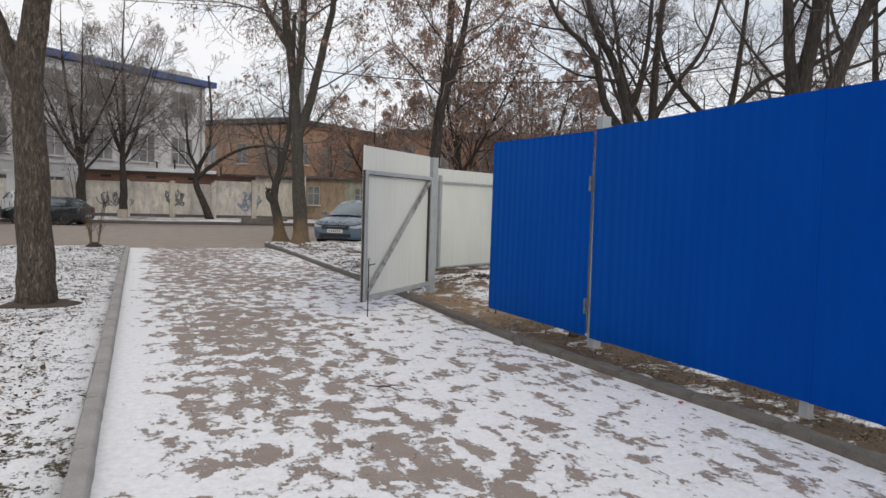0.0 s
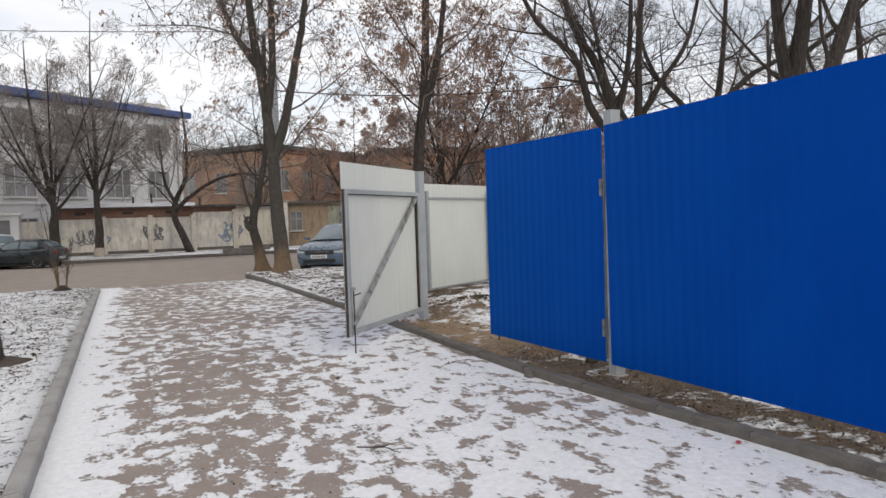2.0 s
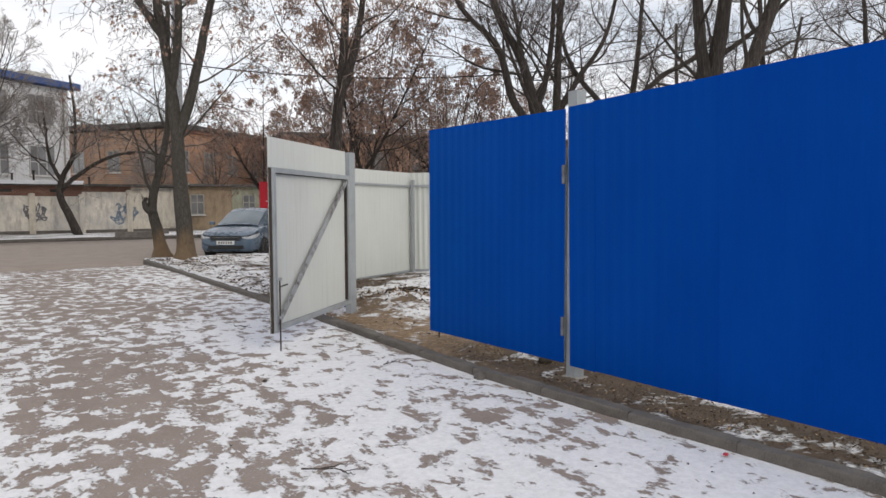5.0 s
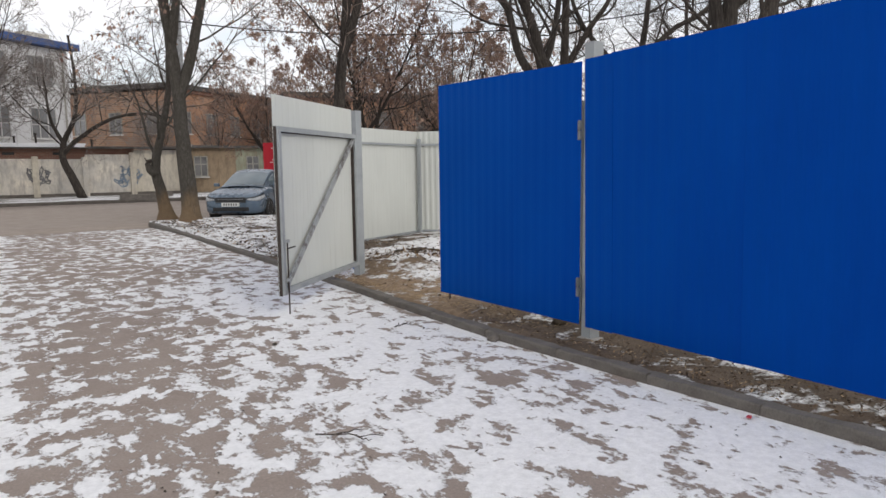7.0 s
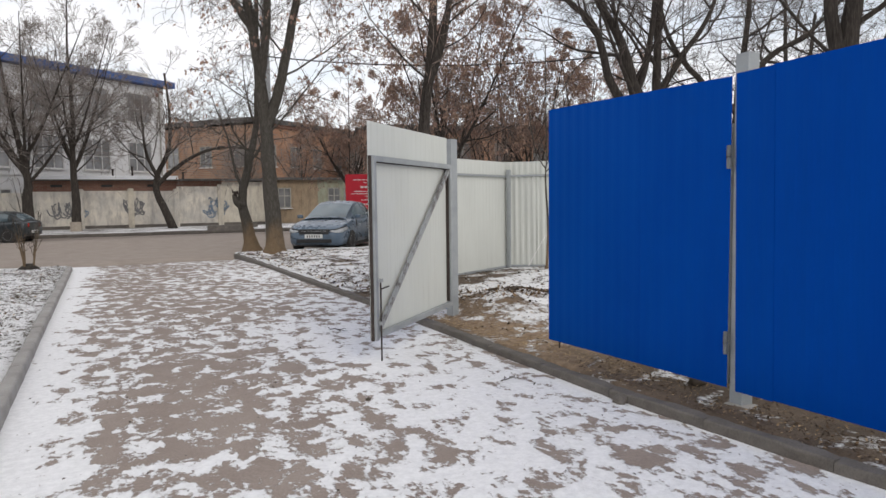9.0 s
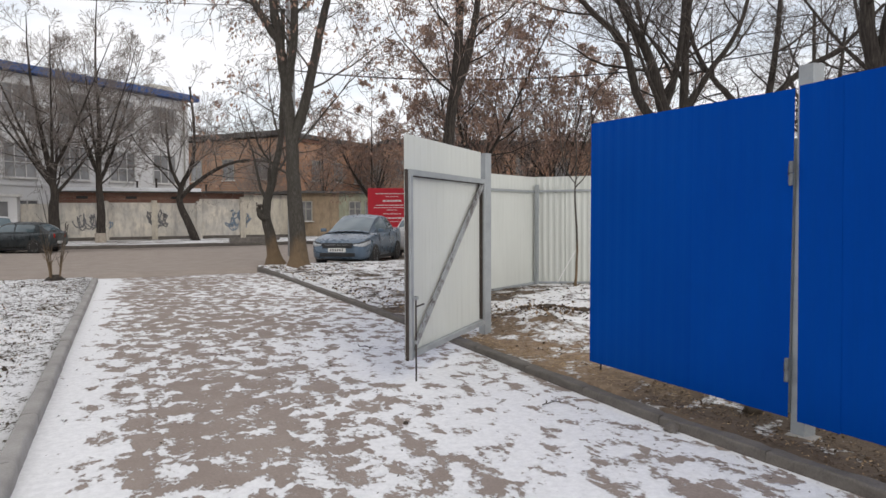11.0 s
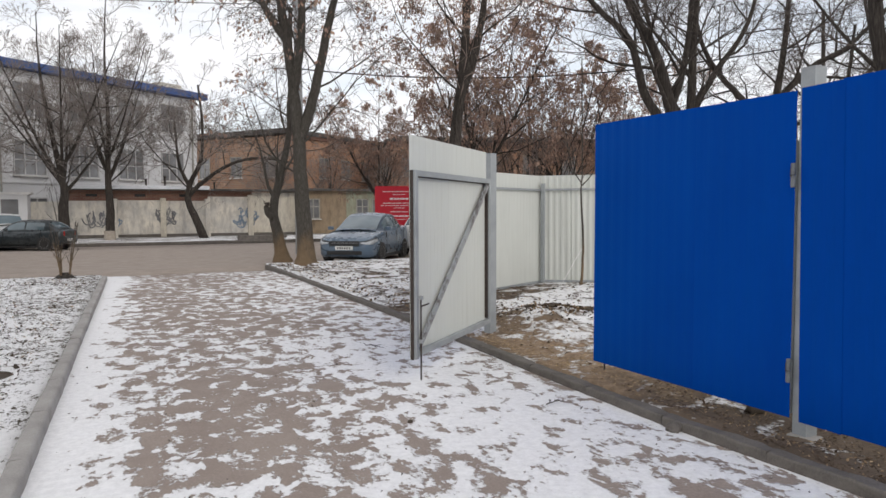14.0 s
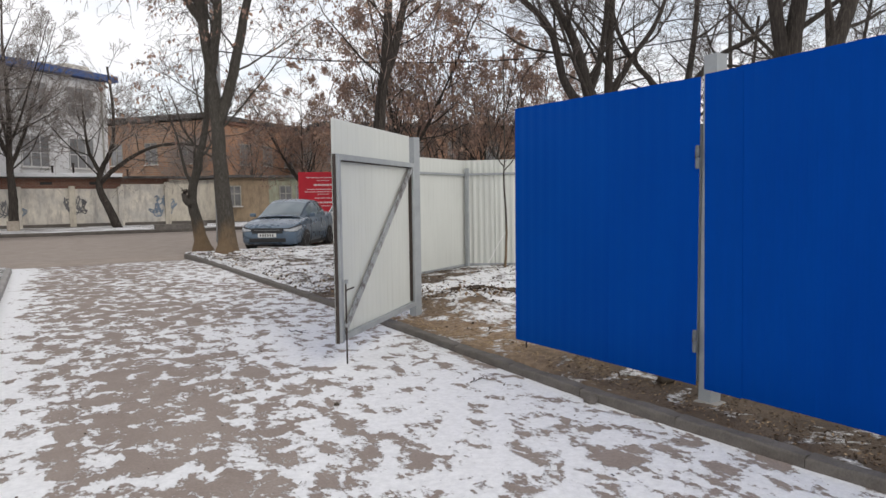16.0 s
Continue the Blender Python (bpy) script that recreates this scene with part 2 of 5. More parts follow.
MAT["dry_leaf"] = by_island("dry_leaves", [(0.0, (0.19, 0.12, 0.10)), (0.5, (0.29, 0.19, 0.15)), (1.0, (0.42, 0.29, 0.21))])
MAT["litter"] = by_island("fallen_leaves", [(0.0, (0.04, 0.028, 0.02)), (0.7, (0.105, 0.07, 0.045)), (0.93, (0.28, 0.19, 0.11)), (1.0, (0.5, 0.37, 0.23))])
MAT["clod"] = by_island("dark_leaf_clods", [(0.0, (0.035, 0.028, 0.022)), (1.0, (0.10, 0.08, 0.06))])
MAT["straw"] = by_island("dry_grass_straw", [(0.0, (0.30, 0.21, 0.12)), (1.0, (0.58, 0.43, 0.26))])
MAT["needle"] = by_island("spruce_needles", [(0.0, (0.028, 0.045, 0.045)), (1.0, (0.085, 0.12, 0.118))])


def wall_material(name, a, b, stain, scale=0.8):
    k = Nodes(name, 0.95, 0, 0.2)
    n1, n2, n3 = k.noise(scale, 6, 0.65), k.noise(3.2, 5, 0.7, (1, 1, 0.3)), k.noise(30, 4, 0.6)
    c = k.mix(k.ramp(n1, [(0.35, 0.0), (0.65, 1.0)]), a, b)
    c = k.mix(k.ramp(n2, [(0.46, 0.0), (0.68, 0.8)]), c, stain)
    patch = k.noise(1.7, 6, 0.75, (1, 1, 1), (5, 3, 1), 0.8)
    c = k.mix(k.ramp(patch, [(0.54, 0.0), (0.60, 0.8)]), c, tuple(0.5 * (s + t) for s, t in zip(stain, b)))
    k.color(k.mix(k.ramp(n3, [(0.3, 0.3), (0.6, 0.0)]), c, tuple(0.6 * s for s in stain)))
    k.bump(n3, 0.4, 0.01)
    return k.m


MAT["concrete"] = wall_material("stained_concrete", (0.58, 0.56, 0.52), (0.84, 0.78, 0.67), (0.33, 0.31, 0.285))
MAT["plaster_pale"] = wall_material("pale_plaster", (0.62, 0.57, 0.47), (0.74, 0.69, 0.58), (0.36, 0.32, 0.27))
MAT["plaster_white"] = wall_material("grey_white_plaster", (0.65, 0.65, 0.66), (0.73, 0.73, 0.73), (0.66, 0.65, 0.64), 0.2)
MAT["plaster_green"] = wall_material("faded_green_plaster", (0.30, 0.33, 0.25), (0.42, 0.44, 0.33), (0.24, 0.19, 0.14))
MAT["plaster_brown"] = wall_material("brown_weathered_plaster", (0.32, 0.24, 0.165), (0.44, 0.34, 0.23), (0.19, 0.15, 0.11))
MAT["roof"] = wall_material("dark_roof_felt", (0.06, 0.055, 0.05), (0.10, 0.09, 0.085), (0.2, 0.2, 0.2))
MAT["snow"] = plain("clean_snow", (0.78, 0.80, 0.84), (0.86, 0.88, 0.91), 3, 0.9, bump=0.4, fine=30, dist=0.01)


def brick_material(name, a, b, mortar, size):
    k = Nodes(name, 0.9, 0, 0.2)
    mp = k.t.nodes.new("ShaderNodeMapping")
    mp.inputs["Rotation"].default_value = (radians(90), 0, 0)
    k.link(k.coord, mp.inputs["Vector"])
    br = k.t.nodes.new("ShaderNodeTexBrick")
    br.inputs["Scale"].default_value = 1.0
    br.inputs["Brick Width"].default_value, br.inputs["Row Height"].default_value = size
    br.inputs["Mortar Size"].default_value = 0.012
    for s, v in (("Color1", a), ("Color2", b), ("Mortar", mortar)):
        br.inputs[s].default_value = (*v, 1)
    k.link(mp.outputs[0], br.inputs["Vector"])
    n = k.noise(0.5, 5, 0.65)
    k.color(k.mix(k.ramp(n, [(0.35, 0.0), (0.7, 0.5)]), br.outputs["Color"], tuple(v * 0.6 for v in a)))
    k.bump(k.noise(20, 4), 0.3, 0.01)
    return k.m


MAT["brick"] = brick_material("orange_brick", (0.36, 0.175, 0.10), (0.48, 0.255, 0.15), (0.40, 0.31, 0.24), (0.26, 0.077))
MAT["brick_dark"] = brick_material("dark_red_brick", (0.19, 0.085, 0.06), (0.25, 0.12, 0.08), (0.25, 0.2, 0.17), (0.26, 0.077))


def glass(name, tint, rough=0.05):
    k = Nodes(name, rough, 0.0, 0.9)
    # base tones are lightened to carry reflected sky and, on houses, haze
    k.color(k.mix(k.ramp(k.noise(0.7, 3), [(0.4, 0.0), (0.6, 1.0)]), tint, tuple(c * 1.6 for c in tint)))
    return k.m


MAT["window_glass"] = glass("dark_window_glass", (0.15, 0.15, 0.152))
MAT["car_glass"] = glass("sky_toned_car_glass", (0.085, 0.115, 0.13), 0.03)
MAT["frame_dull"] = plain("weathered_pale_frame", (0.26, 0.25, 0.22), (0.40, 0.39, 0.35), 5, 0.7)
MAT["frame_pale"] = plain("grey_white_window_paint", (0.42, 0.41, 0.40), (0.58, 0.57, 0.56), 5, 0.6)
MAT["frame_white"] = plain("white_painted_frame", (0.62, 0.60, 0.57), (0.78, 0.77, 0.75), 5, 0.6)
MAT["rubber"] = plain("tyre_rubber", (0.016, 0.016, 0.017), (0.05, 0.047, 0.044), 9, 0.85)
MAT["alloy"] = plain("dusty_alloy", (0.38, 0.39, 0.40), (0.55, 0.56, 0.57), 8, 0.4, 0.6)
MAT["black_plastic"] = plain("black_plastic", (0.012, 0.012, 0.013), (0.03, 0.03, 0.03), 9, 0.5)


def paint(name, a, b, metal=0.35):
    k = Nodes(name, 0.28, metal, 0.5)
    k.color(k.mix(k.ramp(k.noise(2.2, 5, 0.6), [(0.4, 0.0), (0.7, 1.0)]), a, b))
    k.rough(k.ramp(k.noise(5, 4), [(0.3, 0.2), (0.7, 0.42)]))
    k.b.inputs["Coat Weight"].default_value = 0.5
    return k.m


MAT["car_blue"] = paint("blue_grey_car_paint", (0.085, 0.125, 0.175), (0.115, 0.16, 0.21), 0.3)
MAT["car_dark"] = paint("dark_green_grey_car_paint", (0.018, 0.026, 0.03), (0.035, 0.042, 0.046), 0.2)
MAT["car_red"] = paint("dark_red_car_paint", (0.16, 0.015, 0.015), (0.21, 0.025, 0.02), 0.1)
MAT["car_white"] = paint("white_car_paint", (0.55, 0.55, 0.54), (0.65, 0.65, 0.64), 0.0)
MAT["car_silver"] = paint("silver_car_paint", (0.36, 0.38, 0.39), (0.45, 0.46, 0.47), 0.5)
MAT["lamp_glass"] = plain("headlamp_glass", (0.22, 0.24, 0.26), (0.62, 0.64, 0.65), 14, 0.3, 0.1, bump=0.0)
MAT["lamp_red"] = plain("tail_lamp_red", (0.3, 0.015, 0.012), (0.4, 0.03, 0.02), 8, 0.2, bump=0.0)
MAT["lamp_amber"] = plain("amber_lamp", (0.5, 0.2, 0.02), (0.6, 0.26, 0.04), 8, 0.2, bump=0.0)
MAT["plate_white"] = plain("number_plate_white", (0.6, 0.6, 0.58), (0.7, 0.7, 0.68), 8, 0.5)
MAT["sign_red"] = plain("red_banner_vinyl", (0.52, 0.012, 0.03), (0.62, 0.02, 0.04), 2, 0.5, bump=0.1)
MAT["sign_white"] = plain("white_print", (0.75, 0.72, 0.72), (0.85, 0.82, 0.82), 4, 0.6)
MAT["spray_blue"] = plain("blue_spray_paint", (0.20, 0.26, 0.34), (0.30, 0.36, 0.43), 3, 0.9)
MAT["spray_black"] = plain("black_spray_paint", (0.16, 0.16, 0.17), (0.27, 0.27, 0.28), 3, 0.9)
MAT["limewash"] = plain("limewash_on_bark", (0.30, 0.26, 0.21), (0.50, 0.44, 0.37), 8, 0.95)
MAT["pole"] = plain("grey_pole_concrete", (0.30, 0.31, 0.32), (0.42, 0.43, 0.44), 2, 0.85)
MAT["cable"] = plain("black_cable", (0.012, 0.012, 0.013), (0.025, 0.025, 0.025), 5, 0.6)
MAT["litter_red"] = plain("red_wrapper", (0.45, 0.03, 0.05), (0.6, 0.07, 0.09), 30, 0.4)


# ---- building blocks ----
def mesh_of(name, bm, mats, smooth=False):
    me = bpy.data.meshes.new(name)
    bm.to_mesh(me)
    bm.free()
    for m in mats if isinstance(mats, (list, tuple)) else [mats]:
        me.materials.append(m)
    if smooth:
        me.polygons.foreach_set("use_smooth", [True] * len(me.polygons))
    return me


def part(name, bm, material, parent=None, label="", smooth=False, m=None):
    """Links a bmesh, or a finished mesh, as one object under a thing or a part."""
    me = bm if isinstance(bm, bpy.types.Mesh) else mesh_of(name, bm, material, smooth)
    ob = new(name, me)
    if parent:
        ob.parent = parent
    if m is not None:
        ob.matrix_basis = m
    if label:
        ob["label"] = label
    return ob


def thing(name, m, label, category, group="", kind=""):
    ob = new(name)
    ob.empty_display_size = 0.2
    ob.matrix_basis = m
    return tagged(ob, label, category, group, kind)


def box(bm, lo, hi, bevel=0.0, m=None, mat=0):
    made = bmesh.ops.create_cube(bm, size=1.0)["verts"]
    c = [(a + b) / 2 for a, b in zip(lo, hi)]
    s = [abs(b - a) for a, b in zip(lo, hi)]
    bmesh.ops.scale(bm, vec=s, verts=made)
    bmesh.ops.translate(bm, vec=c, verts=made)
    faces = {f for v in made for f in v.link_faces}
    for f in faces:
        f.material_index = mat
    if bevel:
        out = bmesh.ops.bevel(bm, geom=list({e for v in made for e in v.link_edges}), offset=bevel, segments=2, affect="EDGES", profile=0.7)
        made = [v for v in out["verts"]] + [v for v in made if v.is_valid]
        made = list(set(made))
    if m is not None:
        bmesh.ops.transform(bm, matrix=m, verts=made)
    return bm


def boxed(lo, hi, bevel=0.0, m=None):
    return box(bmesh.new(), lo, hi, bevel, m)


def beam(a, b, w, h, bevel=0.003):
    """A square tube from a to b."""
    a, b = Vector(a), Vector(b)
    d = b - a
    q = d.to_track_quat("Z", "Y").to_matrix().to_4x4()
    return boxed((-w / 2, -h / 2, 0), (w / 2, h / 2, d.length), bevel, Matrix.Translation(a) @ q)


def lathe(profile, sides=20, m=None):
    """Turns (radius, z) pairs about z."""
    bm = bmesh.new()
    rings = [[bm.verts.new((r * math.cos(2 * math.pi * i / sides), r * math.sin(2 * math.pi * i / sides), z)) for i in range(sides)] for r, z in profile]
    for p, q in zip(rings, rings[1:]):
        for i in range(sides):
            j = (i + 1) % sides
            bm.faces.new((p[i], p[j], q[j], q[i]))
    bm.faces.new(rings[0][::-1])
    bm.faces.new(rings[-1])
    if m is not None:
        bm.transform(m)
    return bm


def arrays_mesh(name, verts, faces, mats, smooth=False):
    me = bpy.data.meshes.new(name)
    v, f = np.asarray(verts, np.float32), np.asarray(faces, np.int32)
    k = f.shape[1]
    me.vertices.add(len(v))
    me.vertices.foreach_set("co", v.ravel())
    me.loops.add(f.size)
    me.loops.foreach_set("vertex_index", f.ravel())
    me.polygons.add(len(f))
    me.polygons.foreach_set("loop_start", np.arange(len(f), dtype=np.int32) * k)
    if smooth:
        me.polygons.foreach_set("use_smooth", np.ones(len(f), bool))
    for m in mats if isinstance(mats, (list, tuple)) else [mats]:
        me.materials.append(m)
    me.update(calc_edges=True)
    return me


def sheet_of_ground(name, x0, x1, y0, y1, step, height, mat, label, category, skirt=-0.12, left=None, right=None):
    """A grid of earth whose height follows a function, closed at its sides."""
    nx, ny = max(2, int((x1 - x0) / step) + 1), max(2, int((y1 - y0) / step) + 1)
    gx, gy = np.meshgrid(np.linspace(x0, x1, nx), np.linspace(y0, y1, ny))
    if left or right:
        for k in range(ny):
            y = gy[k, 0]
            gx[k] = np.linspace(left(y) if left else x0, right(y) if right else x1, nx)
    pts, idx = [], np.arange(nx * ny).reshape(ny, nx)
    for x, y in zip(gx.ravel(), gy.ravel()):
        pts.append((x, y, height(x, y)))
    faces = np.stack([idx[:-1, :-1], idx[:-1, 1:], idx[1:, 1:], idx[1:, :-1]], -1).reshape(-1, 4).tolist()
    rim = list(idx[0, :]) + list(idx[1:, -1]) + list(idx[-1, -2::-1]) + list(idx[-2:0:-1, 0])
    base = len(pts)
    for i in rim:
        pts.append((pts[i][0], pts[i][1], skirt))
    for k in range(len(rim)):
        j = (k + 1) % len(rim)
        faces.append([rim[k], base + k, base + j, rim[j]])
    ob = new(name, arrays_mesh(name, pts, faces, mat, True))
    return tagged(ob, label, category, kind="structure")


# ---- ground, path, road ----
def ridge(x, y, s, a, seed=0.0):
    return a * noise.noise(Vector((x * s + seed, y * s - seed, seed)))


ground = new("ground", mesh_of("ground", boxed((-1500, -1500, -0.4), (1500, 1500, -0.125)), MAT["ground"]))
tagged(ground, "snow-dusted winter ground reaching far off", "ground", kind="structure")

LEFT_KERB = ((-0.01, -8.0), (-0.40, 19.1))
RIGHT_KERB = [(4.06, -8.0), (4.02, 3.2), (3.85, 4.7), (3.70, 6.3), (3.66, 8.0), (3.66, 10.0), (3.30, 20.9)]


def left_kerb_x(y):
    (xa, ya), (xb, yb) = LEFT_KERB
    return xa + (xb - xa) * (y - ya) / (yb - ya)


def right_kerb_x(y):
    for (xa, ya), (xb, yb) in zip(RIGHT_KERB, RIGHT_KERB[1:]):
        if y <= yb:
            return xa + (xb - xa) * (y - ya) / (yb - ya)
    return RIGHT_KERB[-1][0]


sheet_of_ground("path", -0.55, 4.45, -8, 20.4, 0.2, lambda x, y: ridge(x, y, 0.5, 0.012, 3) - (0.05 * max(0, (y - 18.6) / 1.8)), MAT["path"],
                "brown asphalt footpath under trodden patchy snow", "path")


def lawn_height(x, y):
    return 0.055 + ridge(x, y, 0.45, 0.05, 1) + ridge(x, y, 2.3, 0.022, 5) + 0.02 * min(1, abs(x + 0.4))


def soil_height(x, y):
    z = 0.065 + ridge(x, y, 0.5, 0.05, 8) + ridge(x, y, 2.6, 0.03, 2)
    z += 0.17 * math.exp(-((x - 5.2) ** 2 / 0.9 + (y - 9.9) ** 2 / 0.8)) + 0.07 * math.exp(-((x - 7.6) ** 2 / 1.2 + (y - 12.6) ** 2 / 0.7))
    z += 0.10 * math.exp(-((x - 5.3) ** 2 + (y - 18.5) ** 2) / 4)
    if y < 5:
        z -= 0.02 * (5 - y) / 3
    return z


sheet_of_ground("lawn", -26, left_kerb_x(6) - 0.10, -8, 19.5, 0.24, lawn_height, MAT["lawn"], "lawn under thin snow with grass and leaves showing through", "lawn",
                right=lambda y: left_kerb_x(y) - 0.06)
sheet_of_ground("soil_verge", 3.70, 34, -8, 21.4, 0.22, soil_height, MAT["soil"],
                "bare brown soil with snow patches and straw", "soil", left=lambda y: right_kerb_x(y) + 0.10)
sheet_of_ground("road", -90, 90, 19.2, 36.0, 3.0, lambda x, y: -0.06, MAT["road"], "dusty grey-brown asphalt road", "road", -0.123)
sheet_of_ground("pavement", -90, 90, 36.12, 45.0, 1.5, lambda x, y: 0.03 + ridge(x, y, 0.3, 0.03, 4), MAT["pavement"], "snowy pavement along the wall", "pavement")


def kerb_mesh(mat, length, width, height, round_off=0.032, rough=0.0):
    bm = boxed((-width / 2, 0.0015, -0.12), (width / 2, length - 0.0015, height), 0.0)
    top = [e for e in bm.edges if all(v.co.z > 0 for v in e.verts) and abs(e.verts[0].co.y - e.verts[1].co.y) > 0.5 * length]
    bmesh.ops.bevel(bm, geom=top, offset=round_off, segments=4, affect="EDGES", profile=0.5)
    if rough:
        lengthwise = [e for e in bm.edges if abs(e.verts[0].co.y - e.verts[1].co.y) > 0.5 * length]
        bmesh.ops.subdivide_edges(bm, edges=lengthwise, cuts=14, use_grid_fill=True)
        for v in bm.verts:
            if v.co.z > 0.0:
                v.co.x += rough * noise.noise(v.co * 9.0)
                v.co.z += rough * (noise.noise(v.co * 7.0 + Vector((5, 1, 2))) - 0.3)
    return mesh_of("kerb_stone", bm, mat)


def kerb_run(name, pts, length, width, height, mat, label, loose=1.0, round_off=0.032, rough=0.0):
    run = thing(name, pose(0, 0, 0), label, "kerb", kind="structure")
    me = kerb_mesh(mat, length, width, height, round_off, rough)
    rng = random.Random(4)
    for (xa, ya), (xb, yb) in zip(pts, pts[1:]):
        d = math.hypot(xb - xa, yb - ya)
        n = max(1, round(d / length))
        turn = -math.degrees(math.atan2(xb - xa, yb - ya))
        for i in range(n):
            s = i / n
            m = pose(xa + (xb - xa) * s, ya + (yb - ya) * s, rng.uniform(-0.006, 0.006) * loose, rng.uniform(-0.3, 0.3) * loose, rng.uniform(-1, 1), turn + rng.uniform(-0.25, 0.25) * loose)
            part("kerb_stone", me, None, run, m=m @ Matrix.Diagonal((1, d / n / length, 1, 1)))
    return run


kerb_run("kerb_west", LEFT_KERB, 1.0, 0.115, 0.095, MAT["kerb"], "grey concrete kerb beside the lawn", 1.0, 0.026, 0.006)
kerb_run("kerb_east", [(x + 0.05, y) for x, y in RIGHT_KERB], 1.0, 0.115, 0.068, MAT["kerb_dark"], "dark concrete kerb along the soil verge", 0.3, 0.016, 0.012)
kerb_run("kerb_far", [(-60, 36.06), (60, 36.06)], 2.0, 0.16, 0.09, MAT["kerb_dark"], "dark kerb along the far pavement")


# ---- corrugated fences and the gate ----
def corrugated(width, height, depth=0.0023):
    """A profiled sheet, ribs upright, blue coated outside (-y) and primed pale grey inside."""
    pitch = 0.115
    xs, ds = [0.0], [0.0]
    x = 0.0
    while x < width - 0.02:
        for dx, d in ((0.030, 0.0), (0.055, 1.0), (0.085, 1.0), (0.115, 0.0)):
            if x + dx < width:
                xs.append(x + dx)
                ds.append(d * depth)
        x += pitch
    xs.append(width)
    ds.append(0.0)
    bm = bmesh.new()
    rows = {}
    for side, off in ((0, -0.0012), (1, 0.0012)):
        for z in (0, height):
            rows[side, z] = [bm.verts.new((a, d + off, z)) for a, d in zip(xs, ds)]
    n = len(xs)
    for i in range(n - 1):
        f = bm.faces.new((rows[0, 0][i], rows[0, 0][i + 1], rows[0, height][i + 1], rows[0, height][i]))
        f.material_index = 0
        f = bm.faces.new((rows[1, 0][i + 1], rows[1, 0][i], rows[1, height][i], rows[1, height][i + 1]))
        f.material_index = 1
        for z in (0, height):
            q = (rows[0, z][i], rows[1, z][i], rows[1, z][i + 1], rows[0, z][i + 1])
            bm.faces.new(q if z == 0 else q[::-1]).material_index = 0 if depth > 0.0017 else 1
    for i in (0, n - 1):
        q = (rows[0, 0][i], rows[0, height][i], rows[1, height][i], rows[1, 0][i])
        bm.faces.new(q if i == 0 else q[::-1]).material_index = 0 if depth > 0.0017 else 1
    bmesh.ops.recalc_face_normals(bm, faces=bm.faces)
    return mesh_of("sheet", bm, [MAT["blue"], MAT["white"]])


def along(a, b, z=0.0):
    """A pose whose x axis runs from a to b in plan."""
    return pose(a[0], a[1], z, 0, 0, math.degrees(math.atan2(b[1] - a[1], b[0] - a[0])))


def fence_post(parent, x, y, lo, hi, w=0.08, mat="steel", m=None):
    bm = boxed((x - w / 2, y - w / 2, lo), (x + w / 2, y + w / 2, hi - 0.006), 0.005)
    box(bm, (x - w / 2 - 0.002, y - w / 2 - 0.002, hi - 0.006), (x + w / 2 + 0.002, y + w / 2 + 0.002, hi), 0.002)
    return part("post", bm, MAT[mat], parent, "grey square steel post")


def fence_run(name, a, b, lo_a, lo_b, high, label, posts, wide=1.10, rails=(0.22, 1.67), first=0.0, depth=0.0023):
    """A run of upright sheets from a to b on posts and rails. Rails and posts stand on the inner side (+y)."""
    run = thing(name, along(a, b), label, "fence")
    length = math.hypot(b[0] - a[0], b[1] - a[1])
    x, k = 0.0, 0
    rng = random.Random(7)
    while x < length - 0.05:
        w = min((first or wide) if k == 0 else wide, length - x)
        lo = lo_a + (lo_b - lo_a) * (x + w / 2) / length
        tilt = -math.degrees(math.atan2(lo_b - lo_a, length))
        part("sheet", corrugated(w + 0.015, high, depth), None, run, "corrugated sheet, blue outside, pale grey inside",
             m=pose(x - 0.0075, 0.0025 * (k % 2), lo + rng.uniform(-0.004, 0.004), 0, tilt, 0))
        x, k = x + w, k + 1
    for z in rails:
        part("rail", beam((0, 0.034, lo_a + z), (length, 0.034, lo_b + z), 0.04, 0.04), MAT["steel"], run, "grey square steel rail")
    for p in posts:
        fence_post(run, p, 0.088, -0.1, lo_a + (lo_b - lo_a) * p / length + high - 0.15, 0.065)
    return run


# blue street front, seen from outside
FRONT_POST = (4.232, 5.615)
fence_run("blue_fence", (4.17, 5.60), (4.17, -4.0), 0.155, 0.33, 2.065, "bright blue corrugated sheet fence on grey steel posts", (2.38, 4.8, 7.2, 9.4), first=0.27)
gate_post = thing("gate_post", pose(*FRONT_POST, 0), "grey square steel gate post set in the soil", "post")
fence_post(gate_post, 0, 0, -0.1, 2.345, 0.10)


post_pad = tagged(new("concrete_pad", mesh_of("concrete_pad", boxed((-0.05, -0.09, 0.0), (0.08, 0.08, soil_height(4.2, 5.6) + 0.012), 0.012), MAT["kerb"])), "rough concrete footing round the gate post", "footing")
post_pad.matrix_basis = pose(4.20, 5.60, 0, 0, 0, 12)


def hinge(parent, x, y, z):
    h = part("hinge", lathe([(0.012, -0.075), (0.015, -0.07), (0.015, -0.006), (0.009, -0.004), (0.009, 0.004), (0.015, 0.006), (0.015, 0.07), (0.012, 0.075)], 12), MAT["steel_dark"], parent, "welded barrel hinge", m=pose(x, y, z))
    part("hinge_plate", boxed((0.0, -0.012, -0.01), (0.022, 0.0, 0.045), 0.002), MAT["iron"], h, "rusty hinge plate")
    return h


